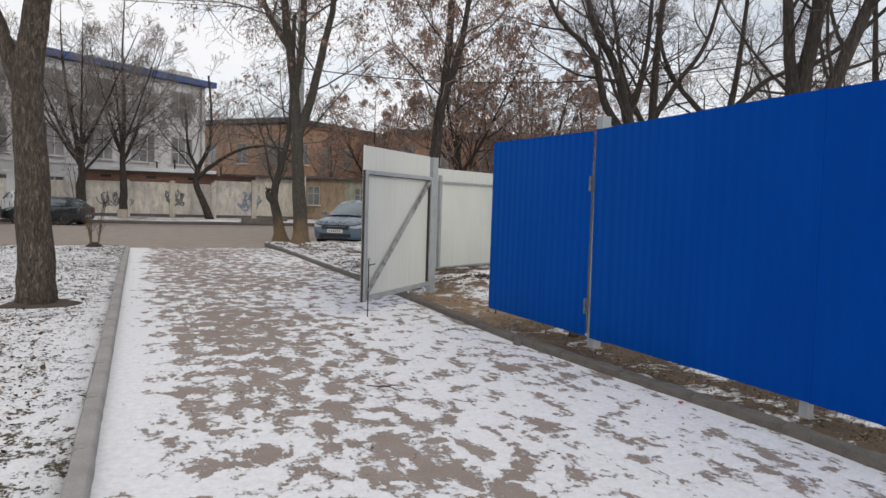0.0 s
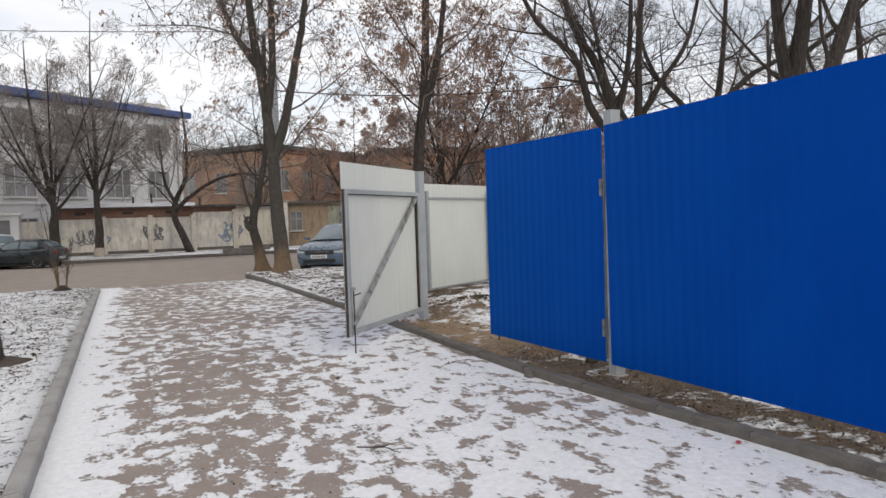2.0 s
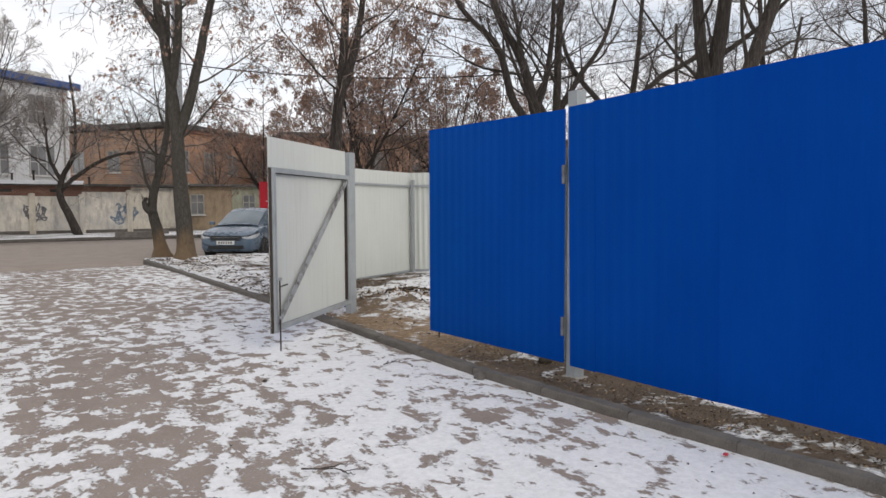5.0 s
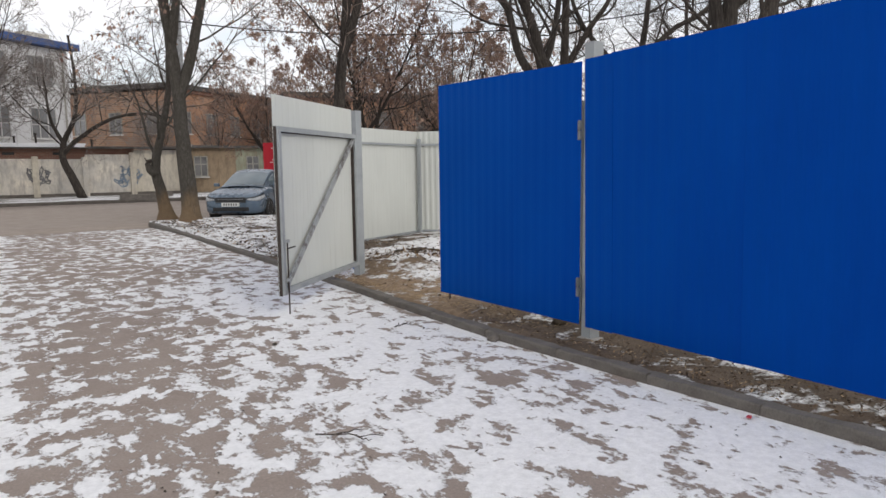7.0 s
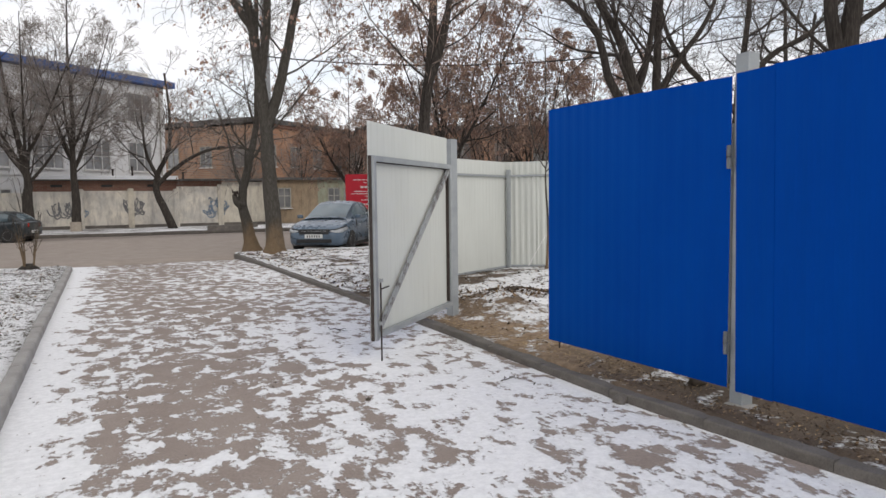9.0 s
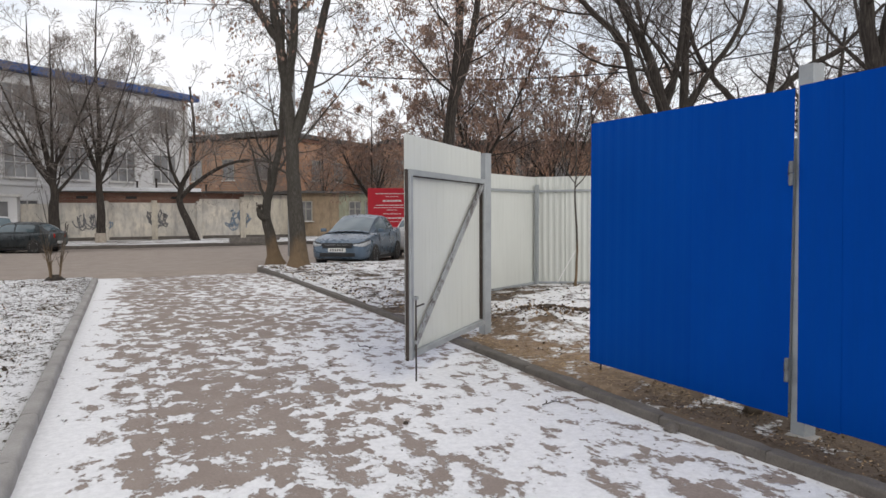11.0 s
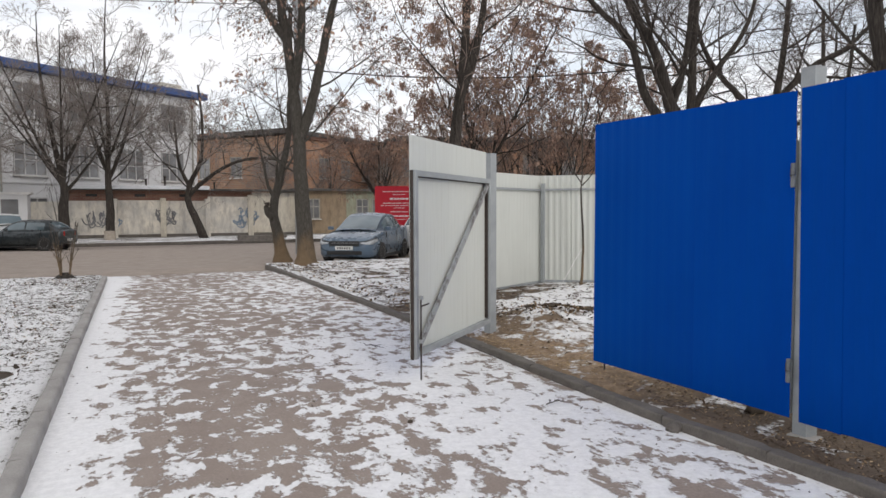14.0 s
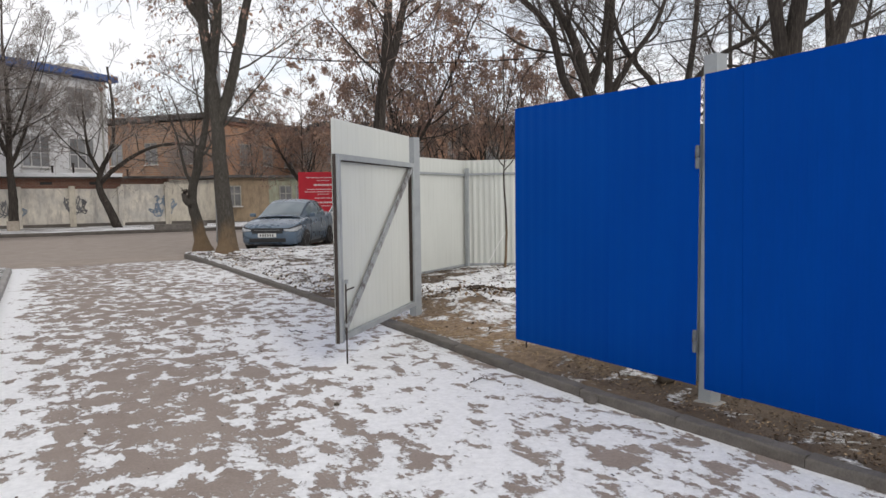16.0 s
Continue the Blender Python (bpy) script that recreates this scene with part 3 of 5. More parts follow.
def gate_leaf(name, hinge_at, free_at, lo, high, label, first, flip=False):
    """A gate leaf whose sheet faces -y of its own frame; the tube frame and brace are on +y."""
    leaf = thing(name, along(hinge_at, free_at), label, "gate")
    L = math.hypot(free_at[0] - hinge_at[0], free_at[1] - hinge_at[1])
    for x, w in ((0.0, first), (first, L - first)):
        m = pose(x + w, 0, lo, 0, 0, 180) if flip else pose(x, 0.002 * (x > 0), lo)
        part("sheet", corrugated(w + 0.01, high, 0.0018 if flip else 0.0016), None, leaf, "corrugated sheet, blue outside, pale grey inside", m=m)
    if not flip:
        part("edge_strip", boxed((L + 0.001, -0.004, lo), (L + 0.008, 0.034, lo + high - 0.3), 0.002), MAT["iron"], leaf, "dark rusty edge strip")
    y, s = (-0.036, -1) if flip else (0.036, 1)
    top = lo + high - 0.30
    part("hinge_stile", beam((0.025, y, lo + 0.02), (0.025, y, top), 0.05, 0.045), MAT["steel"], leaf)
    part("free_stile", beam((L - 0.025, y, lo + 0.005), (L - 0.025, y, top), 0.05, 0.045), MAT["steel"], leaf, "outer stile of grey steel")
    part("top_rail", beam((0.05, y, top - 0.025), (L - 0.05, y, top - 0.025), 0.045, 0.05), MAT["steel"], leaf)
    part("bottom_rail", beam((0.05, y, lo + 0.045), (L - 0.05, y, lo + 0.045), 0.045, 0.05), MAT["steel"], leaf)
    part("brace", beam((L - 0.08, y + 0.002 * s, lo + 0.09), (0.07, y + 0.002 * s, top - 0.07), 0.04, 0.036), MAT["rusty"], leaf, "diagonal brace with rust streaks")
    # thin strips draw the rusty edges and the gap shade beside the brace
    for side in (-1, 1):
        d = Vector((-(top - lo - 0.16), 0, -(L - 0.15))).normalized() * 0.0225 * side
        part("brace_edge", beam((L - 0.08 + d.x, y + 0.002 * s, lo + 0.09 + d.z), (0.07 + d.x, y + 0.002 * s, top - 0.07 + d.z), 0.006, 0.03, 0.0), MAT["rusty"], leaf, "dark strip for the rust and gap shade along the brace")
    if not flip:
        # solid dark strip drawn in place of the shaded gap at the stile
        part("stile_gap_strip", boxed((0.051, min(0.0, y), lo + 0.08), (0.057, max(0.0, y) + 0.004, top - 0.06)), MAT["iron"], leaf, "dark strip for the shaded gap beside the hinge stile")
        # dark strip carries the rail's underside shade along with its dirt
        part("rail_shade_strip", boxed((0.06, min(0.0, y) + 0.004, top - 0.057), (L - 0.06, max(0.0, y) + 0.004, top - 0.051)), MAT["iron"], leaf, "dark strip for the shade and dirt under the top rail")
    bolt = part("drop_bolt", lathe([(0.008, -0.02), (0.008, 0.72)], 8, pose(L - 0.06, y + 0.036 * s, 0.02)), MAT["iron"], leaf, "dark iron drop bolt")
    part("bolt_handle", beam((L - 0.06, y + 0.036 * s, lo + 0.46), (L - 0.20, y + 0.05 * s, lo + 0.47), 0.012, 0.012, 0.002), MAT["iron"], bolt)
    for z in (0.14, 0.52):
        part("bolt_eye", boxed((L - 0.085, y + 0.02 * s, lo + z), (L - 0.035, y + 0.05 * s, lo + z + 0.03), 0.003), MAT["rusty"], bolt)
    return leaf


blue_leaf = gate_leaf("blue_gate_leaf", (4.160, 5.678), (4.02, 7.53), 0.168, 2.04, "closed blue corrugated steel gate leaf", 0.76, True)
for z in (0.47, 1.69):
    hinge(blue_leaf, -0.008, 0.018, z)
open_leaf = gate_leaf("open_gate_leaf", (3.975, 9.50), (2.54, 8.12), 0.19, 1.935, "gate leaf standing open, pale grey inside with braced steel frame", 1.02)
hinge_post = thing("hinge_post", pose(4.06, 9.56, 0, 0, 0, 20), "grey square steel hinge post of the open gate", "post")
fence_post(hinge_post, 0, 0, -0.1, 2.12, 0.10)
for z in (0.62, 1.55):
    hinge(hinge_post, -0.085, -0.03, z)

# pale inner faces of the yard's other sides
YARD = [(4.06, 9.66), (4.35, 12.33), (7.56, 14.17), (13.5, 10.1)]
fence_run("sheet_fence", YARD[1], YARD[0], 0.12, 0.12, 2.0, "corrugated sheet fence, pale grey side to the yard", (0.15,))
fence_run("sheet_fence", YARD[2], YARD[1], 0.03, 0.04, 2.11, "pale grey inner side of a corrugated sheet fence with rails", (0.06, 2.3), rails=(0.05, 1.83), depth=0.0012)
fence_run("sheet_fence", YARD[3], YARD[2], 0.09, 0.04, 2.11, "ribbed pale grey corrugated sheet fence behind a sapling", (2.4, 4.8), rails=(0.05, 1.83), depth=0.02)


# ---- buildings ----
def window_at(parent, x, z, w, h, y=0.0, bars=1, cross=0.35, mat="frame_white", m=None):
    """A window in a facade whose outside is -y: recessed glass, frame, mullions, sill."""
    win = part("window", boxed((x - w / 2, y - 0.01, z), (x + w / 2, y + 0.02, z + h)), MAT["window_glass"], parent, "dark glazed window", m=m)
    bm = bmesh.new()
    t = 0.065
    for lo, hi in (((x - w / 2, z), (x + w / 2, z + t)), ((x - w / 2, z + h - t), (x + w / 2, z + h)), ((x - w / 2, z + t), (x - w / 2 + t, z + h - t)), ((x + w / 2 - t, z + t), (x + w / 2, z + h - t))):
        box(bm, (lo[0], y - 0.06, lo[1]), (hi[0], y - 0.013, hi[1]))
    for k in range(bars):
        c = x - w / 2 + w * (k + 1) / (bars + 1)
        box(bm, (c - 0.035, y - 0.052, z + t), (c + 0.035, y - 0.013, z + h - t))
    if cross:
        box(bm, (x - w / 2 + t, y - 0.05, z + h * (1 - cross) - 0.03), (x + w / 2 - t, y - 0.014, z + h * (1 - cross) + 0.03))
    part("window_frame", bm, MAT[mat], win, "pale painted window frame")
    part("window_sill", boxed((x - w / 2 - 0.08, y - 0.16, z - 0.06), (x + w / 2 + 0.08, y - 0.002, z - 0.004)), MAT["frame_white"], win)
    return win


# three-storey pale building with a blue fascia
def pale_building():
    a, b = (-9.8, 45.25), (4.0, 55.8)
    L = math.hypot(b[0] - a[0], b[1] - a[1])
    h = thing("pale_building", along(a, b), "three-storey grey-white building with a blue roof fascia", "building")
    part("wall", boxed((0, 0.03, -0.3), (L, 14, 9.5)), MAT["plaster_white"], h)
    part("roof", boxed((-0.1, 0.11, 9.5), (L + 0.1, 14, 9.66)), MAT["roof"], h)
    bm = boxed((-0.55, -0.55, 9.55), (L + 0.6, 0.1, 9.98), 0.03)
    box(bm, (-0.55, 0.1, 8.9), (0.1, 14.2, 9.98), 0.03)
    part("fascia", bm, MAT["blue_trim"], h, "deep blue sheet-metal fascia")
    part("roof_hatch", boxed((L - 2.2, 1.0, 9.6), (L - 0.4, 2.6, 10.6), 0.05), MAT["concrete"], h)
    for u in (1.9, 5.3, 8.6, 11.9, 15.2):
        for z in (0.3, 3.55, 6.9):
            window_at(h, u, z, 1.9, 2.0, 0.03, 2, 0.55, "frame_pale")
    for u in (3.6, 10.25, 16.9):
        part("downpipe", lathe([(0.06, 0.0), (0.06, 9.5)], 8, pose(u, -0.08, 0)), MAT["frame_dull"], h, "pale rainwater pipe")
    for z in (3.1, 6.45):
        part("string_course", boxed((0, -0.05, z), (L, 0.028, z + 0.14), 0.02), MAT["plaster_white"], h)
    for u in (8.5, 13.2):
        part("roof_vent", boxed((u, 0.6, 9.6), (u + 0.7, 1.3, 10.35), 0.04), MAT["concrete"], h)
    return h


pale_building()


def brick_building(name, a, b, depth, top, label, mat="brick", cols=8, rows=2, z0=1.2, dz=3.1, win=(1.3, 1.8)):
    L = math.hypot(b[0] - a[0], b[1] - a[1])
    h = thing(name, along(a, b), label, "building")
    part("wall", boxed((0, 0.03, -0.3), (L, depth, top - 0.3)), MAT[mat], h)
    part("cornice", boxed((-0.15, -0.15, top - 0.42), (L + 0.15, 0.03, top - 0.15), 0.03), MAT["brick_dark"], h)
    part("roof", boxed((-0.3, -0.3, top - 0.15), (L + 0.3, depth + 0.3, top + 0.05), 0.03), MAT["roof"], h)
    for i in range(cols):
        for j in range(rows):
            window_at(h, L * (i + 0.5) / cols, z0 + dz * j, win[0], win[1], 0.03, 1, 0.3, "frame_dull")
    for i in range(4):
        for j in range(rows):
            window_at(h, depth * (i + 0.5) / 4, z0 + dz * j, win[0], win[1], 0.0, 1, 0.3, "frame_dull", m=pose(0, depth, 0, 0, 0, -90))
    part("gable", boxed((0.2, 0.2, top + 0.05), (L - 0.2, depth - 0.2, top + 0.35), 0.1), MAT["roof"], h)
    return h


brick_building("brick_building", (11.25, 59.6), (29.0, 74.0), 15, 8.0, "long orange brick building behind bare trees", cols=7)
brick_building("brick_building", (19.0, 56.5), (46.0, 50.0), 12, 7.3, "dark orange brick building partly hidden by trees", cols=8)


# low garage row with stained concrete wall
def garage_wall():
    g = thing("garage_row", pose(-3.4, 44.0, 0), "low garages with a stained concrete wall and snowy roof edge", "garage")
    x, k = 0.0, 0
    widths = (2.3, 2.45, 2.35, 2.4, 2.9)
    tops = (2.05, 2.08, 2.05, 2.3, 2.3)
    for w, top in zip(widths, tops):
        mat = "plaster_pale" if k == 4 else "concrete"
        part("wall_panel", boxed((x + 0.02, 0.0, -0.2), (x + w - 0.02, 0.25, top), 0.02), MAT[mat], g, "stained concrete wall panel")
        part("pilaster", boxed((x + w - 0.16, -0.13, -0.2), (x + w + 0.14, 0.06, top + 0.12), 0.03), MAT["plaster_pale" if k % 2 else "concrete"], g, "pale concrete pilaster")
        x, k = x + w, k + 1
    part("brick_band", boxed((0, 0.10, 1.95), (9.6, 3.5, 2.62)), MAT["brick_dark"], g, "dark brick band under the roof")
    part("lintel", boxed((9.6, 0.10, 1.95), (x, 3.5, 2.55)), MAT["concrete"], g)
    part("roof", boxed((-0.25, -0.3, 2.62), (x + 0.1, 3.9, 2.74), 0.02, pose(0, 0, 0, 1.2)), MAT["roof"], g)
    bm = boxed((-0.27, -0.40, 2.69), (7.2, 0.35, 2.89), 0.05, pose(0, 0, 0, 1.2))
    part("roof_snow", bm, MAT["snow"], g, "thin snow along the roof edge")
    for vx in (0.9, 3.3, 5.6):
        part("vent_slot", boxed((vx, 0.06, 2.28), (vx + 0.55, 0.104, 2.42)), MAT["black_plastic"], g)
    for vx, h in ((3.9, 0.5), (4.9, 0.65), (7.6, 0.35)):
        part("vent_pipe", lathe([(0.05, 2.6), (0.05, 2.75 + h), (0.08, 2.76 + h), (0.08, 2.82 + h)], 10, pose(vx, 1.2, 0)), MAT["iron"], g)
    part("plinth", boxed((0, -0.08, -0.2), (x, -0.004, 0.2), 0.02), MAT["kerb_dark"], g)
    return g


garage_wall()
side_wall = thing("concrete_fence", pose(-16, 44.3, 0), "grey concrete panel fence beside the garages", "fence")
for i in range(5):
    part("fence_panel", boxed((i * 2.5 + 0.02, 0, -0.2), (i * 2.5 + 2.48, 0.16, 2.0), 0.02), MAT["concrete"], side_wall)
    part("fence_pillar", boxed((i * 2.5 + 2.36, -0.06, -0.2), (i * 2.5 + 2.6, 0.2, 2.1), 0.02), MAT["concrete"], side_wall)
booth = thing("gate_booth", pose(-7.0, 43.2, 0), "small grey booth with a dark window by the wall", "booth")
part("wall", boxed((0, 0, -0.1), (1.9, 1.05, 2.35), 0.02), MAT["plaster_white"], booth)
part("roof", boxed((-0.15, -0.15, 2.35), (2.05, 1.1, 2.47), 0.02), MAT["frame_white"], booth)
part("window", boxed((0.75, -0.03, 1.35), (1.5, -0.003, 2.1)), MAT["window_glass"], booth)


def scribble(name, x, z, w, h, mat, seed, n, label):
    """Looping sprayed strokes on the wall."""
    rng = random.Random(seed)
    cu = bpy.data.curves.new(name, "CURVE")
    cu.dimensions, cu.bevel_depth, cu.bevel_resolution = "3D", 0.03, 0
    for _ in range(n):
        px, pz = x + rng.uniform(0, w), z + rng.uniform(0, h)
        sp = cu.splines.new("POLY")
        sp.points.add(8)
        ph, rx, rz = rng.uniform(0, 6), rng.uniform(0.06, 0.2), rng.uniform(0.12, 0.34)
        for k in range(9):
            a = ph + k * rng.uniform(0.35, 0.6)
            sp.points[k].co = (px + rx * math.cos(a) + 0.03 * k, 43.99, pz + rz * math.sin(a), 1)
    cu.materials.append(MAT[mat])
    return tagged(new(name, cu), label, "graffiti", "graffiti on the wall")


scribble("graffiti", 5.2, 0.7, 1.0, 1.0, "spray_blue", 5, 20, "faded blue spray-painted graffiti on the garage wall")
scribble("graffiti", 0.9, 0.9, 0.9, 0.5, "spray_black", 8, 16, "black spray-painted graffiti on the garage wall")
scribble("graffiti", -2.6, 0.8, 0.9, 0.4, "spray_black", 2, 14, "dark graffiti tags on the garage wall")
scribble("graffiti", -1.6, 0.8, 0.5, 0.4, "spray_blue", 9, 6, "pale blue graffiti on the garage wall")


def hut():
    h = thing("low_shed", pose(9.4, 46.6, 0), "low green and brown plastered shed with small windows", "shed")
    part("wall", boxed((0, 0.03, -0.2), (3.2, 5, 2.75)), MAT["plaster_brown"], h)
    part("wall", boxed((3.2, 0.03, -0.2), (10, 5, 2.75)), MAT["plaster_green"], h)
    part("roof", boxed((-0.3, -0.45, 2.75), (10.3, 5.3, 2.9), 0.02), MAT["roof"], h)
    for x in (1.0, 4.3, 5.4, 7.4):
        window_at(h, x, 0.95, 0.85, 1.3, 0.03, 1, 0.4, "frame_dull")
    part("door", boxed((2.1, 0.0, 0), (2.9, 0.05, 1.95), 0.01), MAT["plaster_brown"], h)
    return h


hut()
rubble = thing("concrete_block", pose(4.6, 37.2, 0.02, 0, 0, 4), "long rough concrete block lying by the kerb", "block")
part("body", boxed((0, 0, -0.02), (2.1, 0.5, 0.24), 0.06), MAT["kerb_dark"], rubble)
part("broken_end", boxed((1.6, 0.05, 0.1), (2.4, 0.45, 0.33), 0.08), MAT["kerb_dark"], rubble)

gate_column = thing("gate_column", pose(9.0, 43.6, 0), "square grey concrete gate column", "column")
part("shaft", boxed((-0.2, -0.2, -0.1), (0.2, 0.2, 2.75), 0.02), MAT["concrete"], gate_column)
part("cap", boxed((-0.26, -0.26, 2.75), (0.26, 0.26, 2.87), 0.02), MAT["kerb"], gate_column)

pole = thing("utility_pole", pose(5.5, 27.0, -0.06), "tall grey concrete utility pole carrying a cable", "utility pole")
part("shaft", lathe([(0.19, -0.1), (0.17, 2), (0.12, 9.9), (0.10, 9.95)], 12), MAT["pole"], pole, smooth=True)
part("crossarm", boxed((-0.7, -0.05, 8.55), (0.7, 0.05, 8.65), 0.01, pose(0, 0, 0, 0, 0, -30)), MAT["steel"], pole)
for k in (-0.6, 0.0, 0.6):
    part("insulator", lathe([(0.02, 0), (0.05, 0.03), (0.05, 0.1), (0.02, 0.16)], 10, pose(0, 0, 0, 0, 0, -30) @ pose(k, 0, 8.66)), MAT["frame_white"], pole)


def hung_cable(a, b, sag, r, label):
    cu = bpy.data.curves.new("overhead_cable", "CURVE")
    cu.dimensions, cu.bevel_depth, cu.bevel_resolution = "3D", r, 1
    sp = cu.splines.new("POLY")
    sp.points.add(32)
    for k in range(33):
        s = k / 32
        p = Vector(a).lerp(Vector(b), s)
        sp.points[k].co = (p.x, p.y, p.z - sag * 4 * s * (1 - s), 1)
    cu.materials.append(MAT["cable"])
    return tagged(new("overhead_cable", cu), label, "cable")


hung_cable((5.5, 26.9, 6.45), (27, 13.4, 8.7), 1.45, 0.022, "black overhead cable sagging from the utility pole")
hung_cable((5.5, 27.1, 8.7), (-40, 33, 9.5), 0.9, 0.012, "thin overhead wire leaving the utility pole")


def banner():
    s = thing("red_banner", pose(9.25, 30.0, -0.06, 0, 0, -20), "red banner board with white lines of print", "sign")
    part("board", boxed((0, 0, 0.85), (2.05, 0.05, 2.55), 0.01), MAT["sign_red"], s)
    for x in (0.15, 1.85):
        part("leg", beam((x, 0.08, -0.05), (x, 0.08, 2.5), 0.06, 0.06), MAT["steel"], s)
    for z, w, t in ((2.32, 1.4, 0.05), (2.2, 0.55, 0.035), (2.02, 0.8, 0.12), (1.84, 1.35, 0.05), (1.74, 1.55, 0.045), (1.64, 0.5, 0.04), (1.48, 0.75, 0.055), (1.3, 1.45, 0.10), (1.16, 0.6, 0.04)):
        bm = bmesh.new()
        x, rng = 1.02 - w / 2, random.Random(int(z * 100))
        while x < 1.02 + w / 2 - 0.03:
            b = min(rng.uniform(0.05, 0.2), 1.02 + w / 2 - x)
            box(bm, (x, -0.004, z - t * 0.32), (x + b * 0.8, -0.0005, z + t * 0.32))
            x += b
        part("print_line", bm, MAT["sign_white"], s, "line of white print")
    return s


banner()


# ---- trees ----
class Wood:
    """Grows a bare tree as tapered tubes: thick wood and thin wood in two meshes, with dry leaves or seeds at the twig ends."""

    def __init__(self, seed, sides=(10, 7, 5, 3, 3), counts=(11, 8, 6, 3), ratio=(0.5, 0.56, 0.6, 0.62), wob=(0.08, 0.11, 0.15, 0.2, 0.25), lift=(0.05, 0.05, 0.03, 0.0, -0.02),
                 spread=(52, 48, 45, 45), depth=4, thin=0.006, slim=0.014):
        self.rng, self.slim = np.random.default_rng(seed), slim
        self.sides, self.counts, self.ratio, self.wob, self.lift, self.spread, self.depth, self.thin = sides, counts, ratio, wob, lift, spread, depth, thin
        self.parts = {"thick": ([], [], [0]), "thin": ([], [], [0])}
        self.tips = []

    def tube(self, key, pts, rad, sides):
        vs, fs, n0 = self.parts[key]
        t = np.gradient(pts, axis=0)
        t /= np.linalg.norm(t, axis=1, keepdims=True) + 1e-9
        ref = np.array((1.0, 0, 0)) if abs(t[0, 2]) > 0.8 else np.array((0, 0, 1.0))
        u = np.cross(t, ref)
        u /= np.linalg.norm(u, axis=1, keepdims=True) + 1e-9
        v = np.cross(t, u)
        a = np.arange(sides) * (2 * math.pi / sides)
        ring = pts[:, None] + rad[:, None, None] * (np.cos(a)[None, :, None] * u[:, None] + np.sin(a)[None, :, None] * v[:, None])
        n = len(pts)
        vs.append(ring.reshape(-1, 3))
        i = np.arange(n - 1)[:, None] * sides + n0[0]
        j = np.arange(sides)[None, :]
        k = (j + 1) % sides
        fs.append(np.stack([i + j, i + k, i + sides + k, i + sides + j], -1).reshape(-1, 4))
        n0[0] += n * sides

    def children(self, pts, rad, length, lvl, first):
        if lvl >= self.depth:
            return
        rng, n = self.rng, len(pts) - 1
        count = max(1, int(round(self.counts[lvl] * rng.uniform(0.8, 1.2))))
        az = rng.uniform(0, 6.28)
        for c in range(count):
            s = first + (1 - first) * (c + rng.uniform(0.1, 0.9)) / count
            f = s * n
            i = min(int(f), n - 1)
            p = pts[i] + (pts[i + 1] - pts[i]) * (f - i)
            d = pts[i + 1] - pts[i]
            d = d / (np.linalg.norm(d) + 1e-9)
            r = rad[i] + (rad[i + 1] - rad[i]) * (f - i)
            az += 2.4 + rng.normal() * 0.5
            ref = np.array((1.0, 0, 0)) if abs(d[2]) > 0.8 else np.array((0, 0, 1.0))
            u = np.cross(d, ref)
            u /= np.linalg.norm(u)
            v = np.cross(d, u)
            side = math.cos(az) * u + math.sin(az) * v
            ang = radians(self.spread[lvl] * rng.uniform(0.65, 1.25))
            dd = d * math.cos(ang) + side * math.sin(ang)
            L = length * self.ratio[lvl] * (1.15 - 0.75 * (s - first) / (1 - first + 1e-6)) * rng.uniform(0.7, 1.2)
            self.branch(p, dd, L, max(self.thin, min(r * 0.55, self.slim * L + 0.004)), lvl + 1)

    def branch(self, p, d, L, r, lvl):
        n = (8, 7, 5, 4, 3)[min(lvl, 4)]
        rng, step = self.rng, L / n
        pts, q = [np.array(p)], np.array(p)
        jit = rng.normal(size=(n, 3)) * self.wob[min(lvl, 4)]
        for k in range(n):
            d = d + jit[k]
            d[2] += self.lift[min(lvl, 4)]
            d /= np.linalg.norm(d)
            q = q + d * step
            pts.append(q)
        pts = np.array(pts)
        rad = np.maximum(r * np.linspace(1, 0.25, n + 1), self.thin * 0.6)
        self.tube("thick" if lvl <= 1 else "thin", pts, rad, self.sides[min(lvl, 4)])
        if lvl >= self.depth - 1:
            self.tips.append(pts[-1])
            self.tips.append(pts[-2])
        self.children(pts, rad, L, lvl, 0.25)

    def stem(self, knots, r0, r1, first, length=None, flare=0.0):
        """A main stem through knots, rounded, with limbs from the share first upwards."""
        k = np.array(knots, float)
        m = len(k)
        t = np.linspace(0, m - 1, 6 * (m - 1) + 1)
        out = []
        for x in t:
            i = min(int(x), m - 2)
            f = x - i
            a, b, c, e = k[max(i - 1, 0)], k[i], k[i + 1], k[min(i + 2, m - 1)]
            out.append(0.5 * ((2 * b) + (c - a) * f + (2 * a - 5 * b + 4 * c - e) * f * f + (3 * b - a - 3 * c + e) * f ** 3))
        pts = np.array(out)
        pts[1:-1] += self.rng.normal(size=(len(pts) - 2, 3)) * min(0.007, 0.12 * r0)
        rad = (r1 + (r0 - r1) * (1 - np.linspace(0, 1, len(pts))) ** 1.15) * (1 + 0.008 * self.rng.normal(size=len(pts)))
        if flare:
            rad += flare * np.exp(-np.maximum(pts[:, 2], 0) / 0.16)
        self.tube("thick", pts, rad, 14 if r0 > 0.1 else 9)
        L = length or float(np.linalg.norm(np.diff(pts, axis=0), axis=1).sum())
        self.children(pts, rad, L, 0, first)
        return pts

